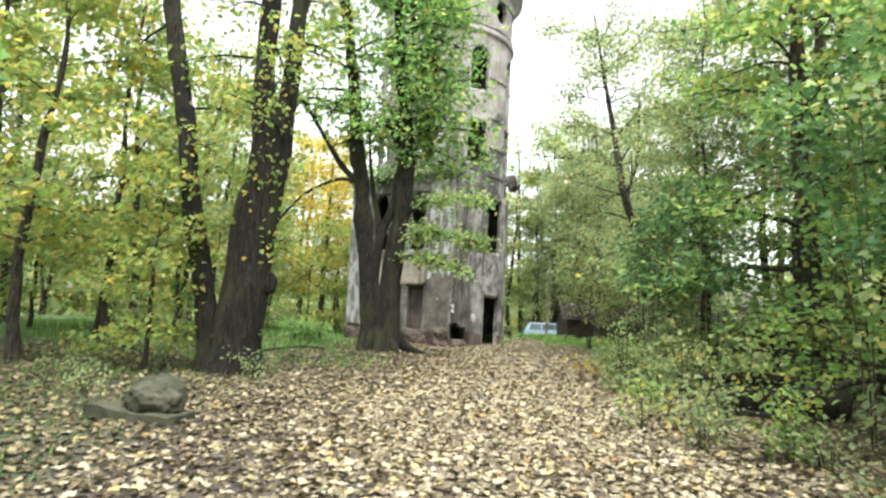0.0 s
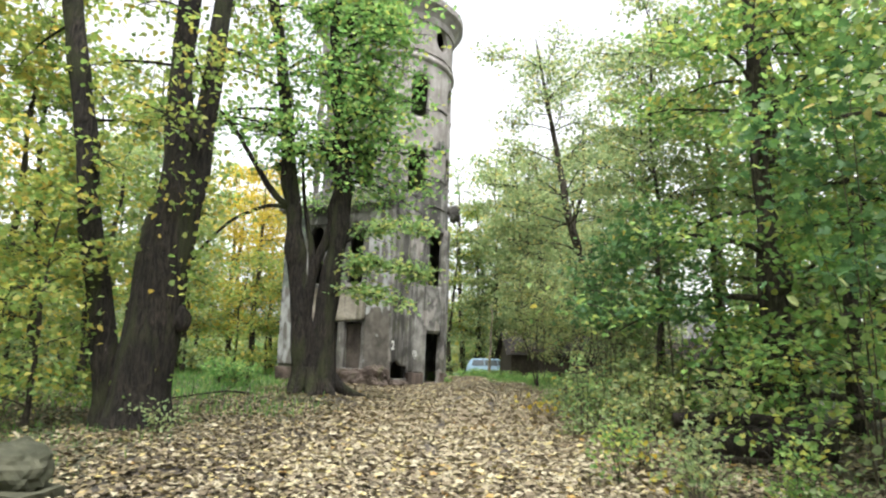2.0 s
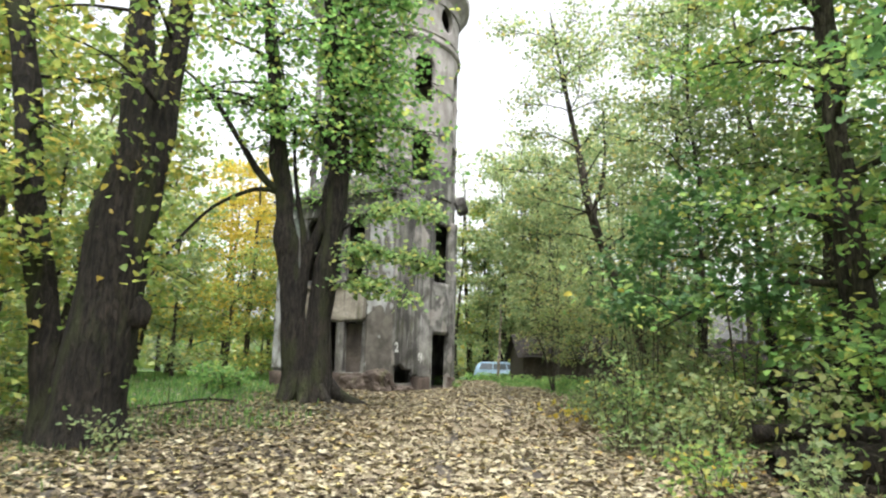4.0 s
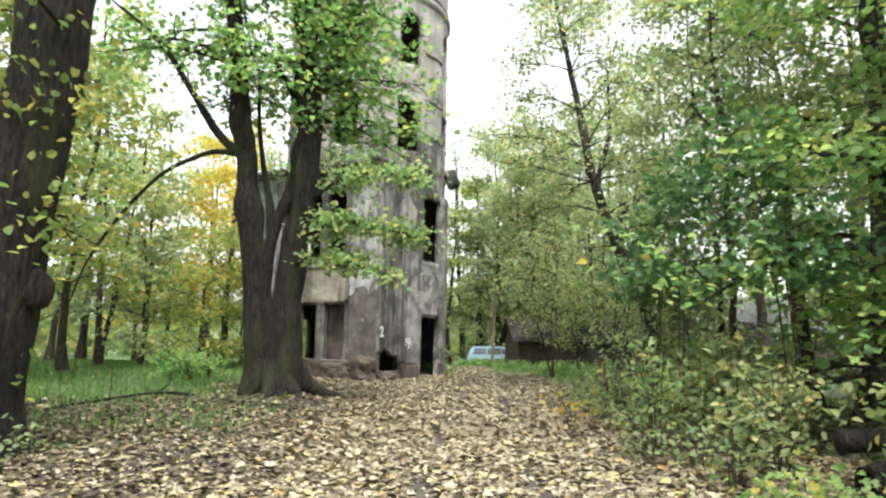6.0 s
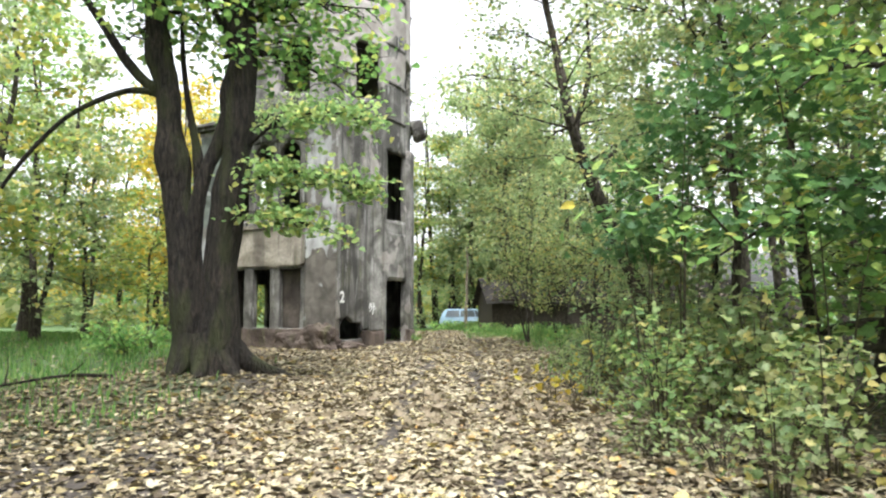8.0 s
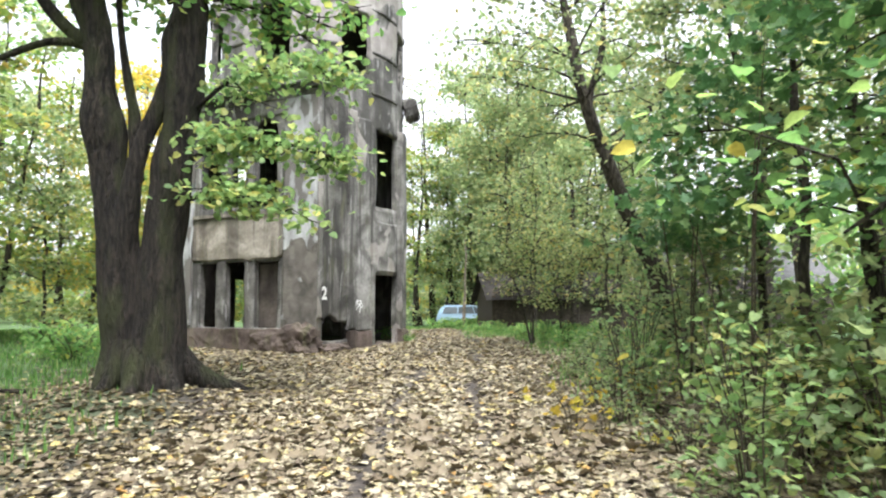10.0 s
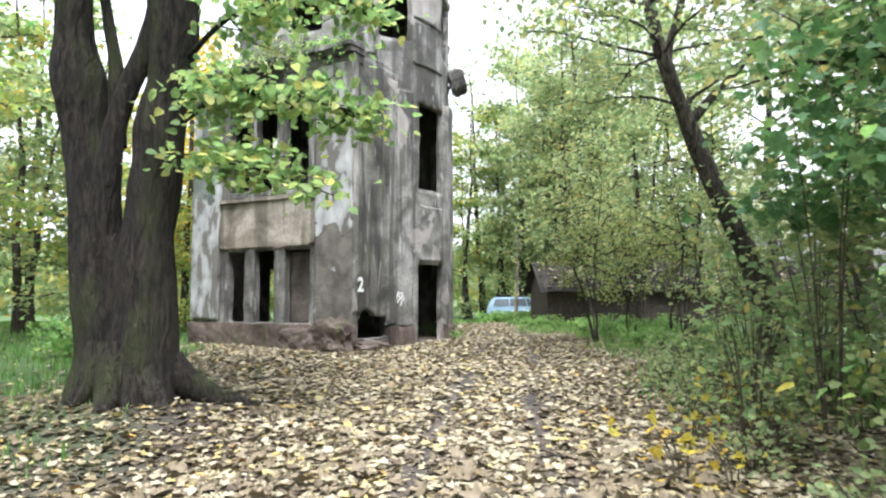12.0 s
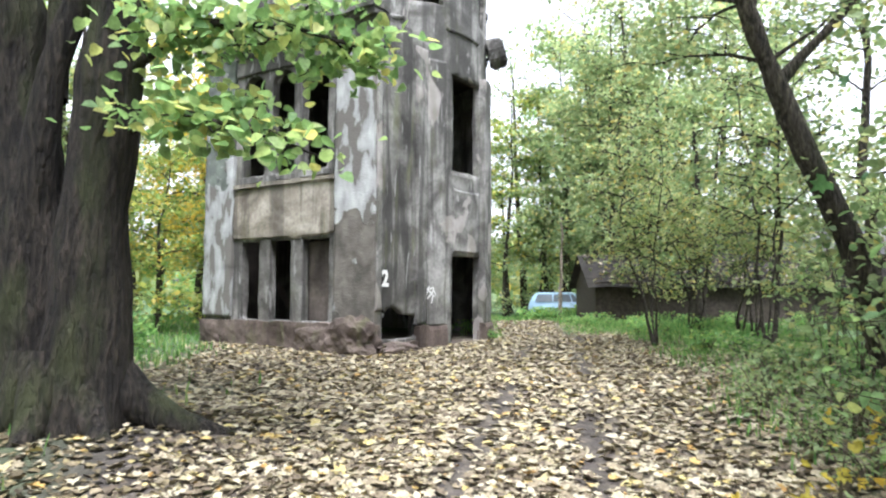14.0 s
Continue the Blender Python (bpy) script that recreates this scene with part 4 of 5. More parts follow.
def clumped_trees():
    """The leaning limes that rise from one foot by the track."""
    rng = np.random.default_rng(12)
    t = holder("lime_tree")
    s0 = 12.95
    main = [sp(s0, -5.62, 0.0), sp(s0, -5.6, 0.9), sp(s0, -5.5, 2.1), sp(s0, -5.42, 3.4), sp(s0, -5.28, 4.5), sp(s0, -5.4, 5.8), sp(s0, -5.5, 7.0), sp(s0, -5.48, 8.4), sp(s0, -5.6, 11), sp(s0, -5.9, 14.5)]
    side = [sp(s0, -5.28, 3.6), sp(s0, -5.05, 4.6), sp(s0, -4.98, 5.6), sp(s0, -4.88, 7.0), sp(s0, -4.84, 8.3), sp(s0, -4.6, 11.0), sp(s0, -4.4, 14.0)]
    thin = [sp(s0 + 0.1, -6.2, 0.0), sp(s0 + 0.1, -6.24, 0.9), sp(s0 + 0.1, -6.5, 2.3), sp(s0 + 0.1, -6.88, 3.8), sp(s0 + 0.1, -7.2, 5.7), sp(s0 + 0.1, -7.75, 8.2), sp(s0 + 0.1, -8.2, 11.5)]
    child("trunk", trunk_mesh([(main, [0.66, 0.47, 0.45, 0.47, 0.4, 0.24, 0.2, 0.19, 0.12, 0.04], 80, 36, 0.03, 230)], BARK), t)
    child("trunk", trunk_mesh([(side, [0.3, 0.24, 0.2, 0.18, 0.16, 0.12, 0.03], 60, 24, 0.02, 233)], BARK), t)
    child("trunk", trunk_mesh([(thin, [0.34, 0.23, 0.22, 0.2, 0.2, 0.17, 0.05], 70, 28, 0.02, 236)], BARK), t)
    bm = bmesh.new()
    bmesh.ops.create_icosphere(bm, subdivisions=3, radius=0.2)
    for v in bm.verts:
        v.co = Vector(sp(s0 - 0.05, -5.03, 2.15)) + Vector((v.co.x * 0.8, v.co.y * 0.8, v.co.z * 1.2)) * (1 + 0.3 * noise.noise(v.co * 6))
    part("burl", bm, BARK, t, "", True)
    spots = []
    for i in range(30):
        tubes = Tubes()
        z = 3.0 + 9.5 * (i + rng.uniform(0, 0.8)) / 30
        kind = i % 3
        l0 = np.interp(z, [0, 4, 8, 12], [-5.5, -5.35, -5.5, -5.7]) if kind == 0 else (np.interp(z, [3, 5, 8, 12], [-5.3, -5.0, -4.85, -4.5]) if kind == 1 else np.interp(z, [0, 4, 8, 12], [-6.2, -6.9, -7.7, -8.2]))
        a = i * 2.4 + rng.uniform(-0.4, 0.4)
        length = rng.uniform(0.8, 2.2) if z > 5 else rng.uniform(0.5, 1.1)
        q = np.array(sp(s0, l0, z))
        e = np.array(sp(s0 + math.sin(a) * length, l0 + math.cos(a) * length - 0.4 * (z > 6), z + rng.uniform(-0.5, 0.5)))
        p = curve_pts([q, (q + e) / 2 + np.array([0, 0, 0.15]), e], 9)
        tubes.add(p, np.linspace(0.035, 0.006, 9), 5)
        for j in range(8):
            m = p[int(rng.uniform(0.3, 0.99) * 8)]
            b = rng.uniform(0, 2 * math.pi)
            w = m + np.array([math.cos(b), math.sin(b), rng.uniform(-0.5, 0.2)]) * rng.uniform(0.25, 0.8)
            tubes.add([m, (m + w) / 2, w], [0.01, 0.007, 0.003], 4)
            spots += [w, (m + w) / 2]
        child("bough", tubes.mesh("bough", BARK), t)
    pos = leafy(rng, np.array(spots), 5200, 0.26, 0.8)
    child("crown", scatter("crown", SIMPLE, pos, rng.uniform(0.08, 0.15, len(pos)), LEAF_YELLOW, rng, 0.45), t)
    # yellow shoots that cling to the bark
    pos = []
    for line in (main, thin):
        p = curve_pts(line, 60)[6:46]
        for q in p[rng.integers(0, len(p), 11)]:
            a = rng.uniform(0, 2 * math.pi)
            pos.append(q + np.array([math.cos(a), math.sin(a), 0]) * 0.5 + rng.normal(0, 0.12, (5, 3)))
    pos = np.concatenate(pos)
    child("foliage", scatter("foliage", SIMPLE, pos, rng.uniform(0.08, 0.14, len(pos)), LEAF_YELLOW, rng, 0.4), t, "yellow leaf shoots on the bark", "stuff")
    return tagged(t, "three dark leaning lime trunks from one foot with yellowing leaves", "tree")


clumped_trees()

# ---- the wood around ----
rng = np.random.default_rng(21)
WOOD_KINDS = {
    "gy": forest_tree(301, 13, 0.17, LEAF_LIME, 2900, 0.24, 16, 2.6, 0.22, SMALL, spread=0.42, label="slender dark-stemmed tree with yellow-green autumn leaves"),
    "y": forest_tree(302, 12, 0.15, LEAF_YELLOW, 2700, 0.24, 16, 2.5, 0.22, SMALL, spread=0.42, label="slender forest tree turning yellow"),
    "g": forest_tree(303, 14, 0.2, LEAF_GREEN, 3000, 0.24, 18, 2.9, 0.2, SMALL, spread=0.45, label="forest tree with full green crown"),
    "go": forest_tree(304, 11, 0.16, LEAF_GOLD, 2700, 0.2, 16, 2.6, 0.2, SMALL, spread=0.42, label="maple with golden-orange autumn crown"),
    "gy2": forest_tree(305, 12, 0.13, LEAF_LIME, 2400, 0.24, 14, 2.2, 0.15, SMALL, spread=0.42, label="twin-stemmed young tree with yellow-green leaves", stems=2, lean=0.1),
    "bare": forest_tree(306, 14, 0.19, LEAF_LIME, 1300, 0.2, 18, 2.6, 0.4, SMALL, spread=0.5, label="tall thin-crowned tree with sparse pale leaves"),
    "low": forest_tree(307, 6.5, 0.07, LEAF_LIME, 2600, 0.19, 14, 1.9, 0.08, SMALL, spread=0.4, label="young understorey tree with yellow-green leaves"),
    "lowy": forest_tree(308, 6, 0.07, LEAF_YELLOW, 2400, 0.19, 14, 1.9, 0.08, SMALL, spread=0.4, label="young understorey tree with yellow leaves"),
}
left_wood = [(35, -9.6, "go", 1.0), (40.5, -12.2, "go", 1.1), (33.5, -7.4, "lowy", 1.0), (12.8, -10.1, "y", 0.85), (12.7, -7.4, "lowy", 0.75), (20, -12.8, "y", 1.0), (20.5, -12.2, "y", 1.0), (21.9, -11.3, "gy2", 0.9), (26.8, -12.0, "y", 0.95), (31.5, -13.2, "gy2", 1.1), (31.5, -11.6, "low", 1.0)]
for s, l, k in ((16, -14, "y"), (17.5, -17, "gy"), (22, -16, "lowy"), (24, -19, "y"), (25, -15.5, "low"), (28, -17, "go"), (28, -22, "gy"), (33, -16, "gy"), (34, -19, "lowy"), (36, -13.5, "y"), (38, -17, "g"), (38, -10.5, "go"), (40, -21, "gy"), (42, -14, "y"), (43, -9, "gy"), (45, -18, "go"), (45, -6, "low"), (47, -11.5, "gy"), (50, -15, "g"), (50, -7, "y"), (52, -3, "gy"), (20, -22, "low"), (14, -19, "y"), (10, -15, "lowy"), (9, -21, "gy"), (18, -26, "g"), (30, -27, "y"), (36, -26, "gy2"), (44, -26, "gy"), (30.5, -9.6, "lowy"), (36, -9.0, "low"), (41, -5.5, "y"), (5, -17, "g"), (46, -3.0, "lowy")):
    left_wood.append((s + rng.uniform(-0.7, 0.7), l + rng.uniform(-0.7, 0.7), k, rng.uniform(0.85, 1.15)))
right_wood = []
for s, l, k in ((44, 6.6, "gy"), (43.2, 7.4, "bare"), (43.4, 9.0, "gy"), (35.2, 7.0, "gy2"), (43.6, 6.3, "bare"), (46, 7.6, "gy"), (46, 9, "bare"), (48, 5.5, "gy2"), (52, 1.5, "y"), (54, 6, "gy"), (56, 11, "g"), (45, 14, "bare"), (35, 17.5, "bare"), (42, 21, "g"), (34, 20, "gy"), (50, 18, "bare"), (33, 13.5, "bare"), (28, 14, "bare"), (27, 18, "bare"), (23, 12.5, "bare"), (21, 16, "g"), (18, 12, "g"), (16, 15, "gy"), (13, 15, "low"), (8, 16, "gy"), (19, 9, "low"), (15, 9, "low"), (50, 3.2, "low"), (56, 0, "low"), (58, 4, "lowy"), (54, 3.5, "gy"), (57, 7.5, "y"), (60, 1.5, "gy"), (50.5, 7.2, "gy"), (62, 5, "g")):
    right_wood.append((s + rng.uniform(-0.6, 0.6), l + rng.uniform(-0.6, 0.6), k, rng.uniform(0.85, 1.15)))
right_wood += [(50, 4.6, "gy", 1.25), (53, 7.2, "bare", 1.35), (49, 9.8, "gy", 1.3), (55, 2.6, "bare", 1.25), (47, 11.8, "bare", 1.3), (57, 5.2, "gy", 1.4), (52, 9.2, "gy2", 1.35), (41.5, 12.0, "gy", 1.15)]
# trees added out of view; the first three shade the litter on the left
unseen_wood = [(5, -8.8, "g", 1.0), (1, -7.4, "g", 1.0), (-4, -5.5, "g", 1.0)] + [(-9 + rng.uniform(-2, 2), l + rng.uniform(-1, 1), k, 1.0) for l, k in ((-12, "gy"), (-7, "g"), (-3, "y"), (3, "g"), (7, "gy"), (12, "g"), (-18, "y"))]
place_tree(WOOD_KINDS, left_wood + right_wood + unseen_wood, rng, "trees of the surrounding wood")


# ---- big trees on the overgrown side of the track ----
SIDE_KINDS = {
    "maple": forest_tree(321, 11, 0.3, LEAF_SIDE, 7600, 0.115, 24, 3.0, 0.08, OVAL, bark=BARK_FAR, spread=0.3, label="broad maple with low boughs of large green leaves", droop=0.14),
    "lime": forest_tree(322, 10, 0.16, LEAF_LIME, 4200, 0.13, 22, 2.7, 0.06, SIMPLE, bark=BARK_FAR, spread=0.3, label="lime tree with yellow-green leaves down to the ground", droop=0.12),
    "slim": forest_tree(326, 11, 0.075, LEAF_LIME, 6600, 0.10, 24, 2.1, 0.32, OVAL, bark=BARK_FAR, spread=0.28, label="slim maple with high boughs of green leaves", droop=0.1),
    "thicket": forest_tree(327, 7.5, 0.05, LEAF_LIME, 2600, 0.11, 30, 1.5, 0.38, SIMPLE, bark=BARK_FAR, spread=0.3, label="thicket of young trees with fine dull-green leaves", stems=3, lean=0.1),
    "sapling": forest_tree(324, 5.2, 0.035, LEAF_PALE, 2200, 0.09, 20, 1.3, 0.36, OVAL, bark=BARK_FAR, spread=0.22, label="many-stemmed sapling with thin pale leaves", stems=4, lean=0.1),
    "ash": forest_tree(323, 12, 0.14, LEAF_LIME, 4800, 0.12, 22, 2.4, 0.1, SIMPLE, bark=BARK_FAR, spread=0.3, label="slim tree with light yellow-green foliage", droop=0.08),
}
side_spots = [(11.4, 8.0, "maple", 1.25), (13.0, 5.9, "maple", 1.05), (9.2, 5.7, "maple", 0.95), (16.4, 7.2, "maple", 1.2), (18.6, 7.4, "ash", 0.95), (26.0, 7.4, "ash", 0.95), (6.6, 5.4, "lime", 0.9), (14.0, 7.8, "ash", 1.1), (4.2, 5.2, "maple", 0.85), (42.6, 7.0, "ash", 1.25), (28.0, 3.95, "sapling", 1.0), (30.6, 7.0, "sapling", 1.0), (31.8, 9.0, "sapling", 1.0), (16.8, 4.9, "slim", 1.0), (19.6, 5.9, "slim", 1.05), (27.4, 6.1, "thicket", 1.1), (33.4, 5.2, "thicket", 1.0), (30.2, 5.5, "sapling", 0.9), (32.4, 7.4, "sapling", 1.0), (42.5, 9.5, "thicket", 1.3)]
place_tree(SIDE_KINDS, side_spots, rng, "trees along the track")


def leaning_tree():
    r2 = np.random.default_rng(41)
    t = holder("leaning_tree")
    s0 = 23.6
    knots = [sp(s0, 6.45, 0.2), sp(s0, 6.08, 1.6), sp(s0, 5.7, 2.8), sp(s0, 5.1, 4.2), sp(s0, 4.68, 5.3), sp(s0, 4.22, 6.7), sp(s0 + 0.2, 4.0, 8.3), sp(s0 + 0.4, 3.7, 10.2), sp(s0 + 0.5, 3.4, 12.0), sp(s0 + 0.6, 3.1, 13.8)]
    child("trunk", trunk_mesh([(knots, [0.3, 0.22, 0.19, 0.175, 0.155, 0.135, 0.11, 0.09, 0.06, 0.03], 70, 20, 0.025, 240)], BARK_FAR), t)
    child("limb", trunk_mesh([([sp(s0, 4.72, 5.1), sp(s0, 5.15, 5.6), sp(s0, 5.8, 6.3), sp(s0, 6.6, 7.5)], [0.12, 0.09, 0.07, 0.02], 24, 10, 0.01, 242)], BARK_FAR), t)
    child("limb", trunk_mesh([([sp(s0, 4.34, 6.1), sp(s0, 4.45, 6.8), sp(s0, 4.75, 8.0), sp(s0, 4.75, 10)], [0.1, 0.08, 0.06, 0.02], 24, 10, 0.01, 244)], BARK_FAR), t)
    line = curve_pts(knots, 14)
    tubes, spots = grow(r2, line, np.linspace(0.2, 0.04, 14), 28, 3.3, 0.5, 8, split=True)
    for tb in tubes:
        child("bough", tb.mesh("bough", BARK_FAR), t)
    pos = leafy(r2, spots, 7600, 0.32, 0.6)
    child("crown", scatter("crown", SIMPLE, pos, r2.uniform(0.08, 0.15, len(pos)), LEAF_LIME, r2, 0.5), t)
    return tagged(t, "dark leaning tree with forked limbs and thin foliage", "tree")


leaning_tree()


# ---- saplings and bushes beside the track ----
def bush(seed, h, leaf, count, size, shape, stems=7, spread=0.6, label="", fuzz=0.13, clear=0.04):
    r2 = np.random.default_rng(seed)
    t = holder("bush")
    spots = []
    for i in range(stems):
        a = r2.uniform(0, 2 * math.pi)
        out = spread * r2.uniform(0.2, 1.0)
        hh = h * r2.uniform(0.6, 1.0)
        p = curve_pts([(0.08 * math.cos(a), 0.08 * math.sin(a), -0.05), (out * 0.4 * math.cos(a), out * 0.4 * math.sin(a), hh * 0.5), (out * math.cos(a), out * math.sin(a), hh)], 8)
        tb = Tubes()
        tb.add(p, np.linspace(0.013, 0.004, 8), 5)
        for j in range(5):
            q = p[int(r2.uniform(0.25, 0.99) * 7)]
            b = r2.uniform(0, 2 * math.pi)
            e = q + np.array([math.cos(b), math.sin(b), r2.uniform(-0.1, 0.5)]) * r2.uniform(0.15, 0.45) * h ** 0.5
            tb.add([q, (q + e) / 2, e], [0.006, 0.004, 0.002], 3)
            spots += [e, (q + e) / 2]
        spots.append(p[-1])
        child("stem", tb.mesh("stem", TWIG), t)
    pos = leafy(r2, np.array(spots), count, fuzz, 0.7)
    pos = pos[pos[:, 2] > clear]
    child("foliage", scatter("foliage", shape, pos, r2.uniform(0.7, 1.3, len(pos)) * size, leaf, r2, 0.55), t)
    return tagged(t, label, "bush")


BUSH_KINDS = {
    "deep": bush(351, 2.2, LEAF_SIDE, 380, 0.12, MAPLE, 7, 0.8, "head-high maple saplings with green leaves", 0.2),
    "pale": bush(352, 1.3, LEAF_PALE, 330, 0.09, OVAL, 9, 0.6, "bush with pale grey-green rounded leaves"),
    "lime": bush(353, 1.7, LEAF_LIME, 220, 0.125, MAPLE, 8, 0.7, "thin sapling clump with yellow-green leaves", 0.17),
    "gold": bush(354, 0.55, LEAF_GOLD, 15, 0.115, MAPLE, 3, 0.4, "small seedling with bright yellow leaves"),
    "low": bush(355, 0.55, LEAF_LIME, 150, 0.075, OVAL, 8, 0.5, "low weeds with yellow-green leaves"),
    "tall": bush(357, 3.6, LEAF_LIME, 800, 0.115, OVAL, 6, 1.1, "tall slender saplings with light green leaves", 0.26),
    "broad": bush(358, 1.9, LEAF_SIDE, 200, 0.135, MAPLE, 6, 0.6, "maple sapling with large bright green leaves", 0.18),
    "thin": bush(361, 2.0, LEAF_BOUGH, 60, 0.105, OVAL, 5, 0.7, "thin sapling with few light green leaves", 0.1),
    "over": bush(359, 4.6, LEAF_DEEP, 1500, 0.135, MAPLE, 4, 1.3, "tall maple sapling with overhanging large leaves", 0.28, 2.1),
    "bright": bush(360, 1.75, LEAF_BOUGH, 320, 0.085, OVAL, 8, 0.55, "bush with light yellowish-green leaf tips", 0.13),
    "nettle": bush(356, 0.55, LEAF_GREEN, 200, 0.09, OVAL, 8, 0.45, "patch of bright green nettles in grass"),
}
bush_spots = []
for s, l, k, sc in ((13.3, 2.2, "bright", 0.8), (9.2, 1.6, "broad", 0.45), (3.6, 3.1, "over", 1.0), (15.2, 3.2, "over", 0.95), (17.2, 2.8, "thin", 0.95), (18.4, 3.4, "thin", 0.9), (20.2, 4.2, "thin", 0.9), (22.4, 4.8, "thin", 1.0), (16.4, 1.9, "gold", 1.0), (17.7, 2.45, "gold", 0.8), (19.0, 2.9, "low", 0.7), (21.4, 3.4, "low", 0.8), (22.6, 4.1, "low", 0.9), (24.4, 4.6, "low", 0.9), (20.3, 3.8, "low", 0.9), (13.4, 4.0, "over", 1.0), (17.4, 3.6, "over", 1.0), (8.0, 2.0, "lime", 0.5), (7.4, 2.7, "deep", 0.45), (8.4, 4.2, "over", 1.0), (16.6, 2.5, "low", 0.8), (17.4, 3.0, "gold", 0.8), (16.2, 2.2, "gold", 0.7), (18.4, 3.3, "gold", 0.9), (19.4, 3.5, "low", 1.0), (17.0, 2.9, "lime", 0.5), (21.4, 3.9, "lime", 0.6), (11.0, 3.6, "pale", 1.0), (12.1, 3.0, "pale", 0.9), (12.6, 2.4, "low", 0.9), (13.1, 3.5, "pale", 0.8), (14.5, 3.3, "pale", 0.9), (15.2, 2.6, "low", 0.8), (15.9, 4.1, "lime", 0.9), (18.1, 2.9, "low", 0.7), (20.6, 3.2, "low", 0.7), (8.6, 5.0, "deep", 0.9), (11.4, 4.8, "deep", 0.9), (13.3, 2.0, "low", 0.6), (7.2, 3.0, "low", 0.8), (5.6, 2.6, "low", 0.6), (8.6, 2.4, "low", 0.6), (10.4, 2.3, "low", 0.7), (8.3, 1.9, "gold", 0.6), (10.1, 2.1, "gold", 0.7), (9.4, 2.6, "lime", 0.5), (19.0, 5.2, "tall", 1.1), (20.0, 5.0, "tall", 1.1), (24.0, 6.0, "tall", 1.0), (22.6, 6.6, "tall", 1.2), (15.8, 3.4, "pale", 0.85), (14.6, 3.9, "pale", 1.2), (13.4, 3.2, "lime", 0.9), (11.7, 2.35, "lime", 0.6), (13.9, 2.5, "lime", 0.6), (15.3, 2.3, "gold", 0.6), (45.2, 3.4, "nettle", 1.3), (45.4, 4.3, "nettle", 1.2), (45.3, 5.2, "nettle", 1.3), (45.5, 6.0, "nettle", 1.2)):
    bush_spots.append((s, l, k, sc))
for i in range(26):
    bush_spots.append((34.4 + rng.uniform(-1.0, 1.2), 3.0 + 0.42 * i + rng.uniform(-0.3, 0.3), "nettle", rng.uniform(0.5, 0.85)))
for i in range(22):
    bush_spots.append((44.3 + rng.uniform(0, 1.4), 2.2 + 0.2 * i, "nettle", rng.uniform(1.0, 1.4)))
for i in range(14):
    bush_spots.append((25 + i * 0.65, 4.5 + rng.uniform(-0.3, 1.2), "nettle", rng.uniform(0.5, 0.9)))
for s, l, sc in ((24.5, -7.2, 1.3), (25.2, -7.9, 1.5), (26.4, -7.4, 1.2), (27.3, -8.2, 1.3), (30.5, -0.4, 0.7), (31.5, 0.1, 0.6), (29.6, 0.35, 0.5)):
    bush_spots.append((s, l, "nettle", sc))
for s, l, k in ((15, -8.5, "low"), (11, -7.8, "low"), (9.5, -6.5, "low"), (17, -10, "lime"), (23, -13, "lime"), (13.5, -12.5, "lime"), (10, -11.5, "low"), (19, -9.5, "low"), (8.5, -8.5, "low"), (6.5, -6.5, "low"), (12.3, -5.0, "low"), (29, -14.5, "lime"), (34, -12, "lime"), (37.5, -7.5, "lime")):
    bush_spots.append((s, l, k, rng.uniform(0.6, 1.0)))
place_tree(BUSH_KINDS, bush_spots, rng, "undergrowth")


# ---- plants on the porch cornice ----
def ledge_plants():
    r2 = np.random.default_rng(61)
    for i, (x0, x1, n, up) in enumerate(((-18.6, -17.2, 260, 0.25), (-17.2, -15.4, 520, 0.35), (-15.4, -14.2, 200, 0.22))):
        pos = np.stack([r2.uniform(x0, x1, n), PY - 0.12 + r2.normal(0, 0.13, n), 7.84 + np.abs(r2.normal(0, up, n)) - 0.05], -1)
        hang = r2.uniform(0, 1, n) < 0.25
        pos[hang, 1] = PY - 0.32 + r2.normal(0, 0.05, hang.sum())
        pos[hang, 2] = 7.84 - np.abs(r2.normal(0, 0.25, hang.sum()))
        t = holder("ledge_plant", (x0 + x1) / 2, PY, 7.82)
        me = scatter("foliage", OVAL, pos - np.array([(x0 + x1) / 2, PY, 7.82]), r2.uniform(0.06, 0.12, n), LEAF_LIME if i == 1 else LEAF_GREEN, r2, 0.4)
        child("foliage", me, t)
        for j in range(9):
            tb = Tubes()
            q = np.array([r2.uniform(x0, x1) - (x0 + x1) / 2, -0.1, 0.0])
            e = q + np.array([r2.normal(0, 0.25), r2.normal(0, 0.15), r2.uniform(0.2, 0.6)])
            tb.add([q, (q + e) / 2 + r2.normal(0, 0.03, 3), e], [0.012, 0.008, 0.003], 4)
            child("stem", tb.mesh("stem", BARK_FAR), t)
        tagged(t, "green weeds and saplings rooted on the tower's ledge", "plant", "plants on the ledge")


ledge_plants()


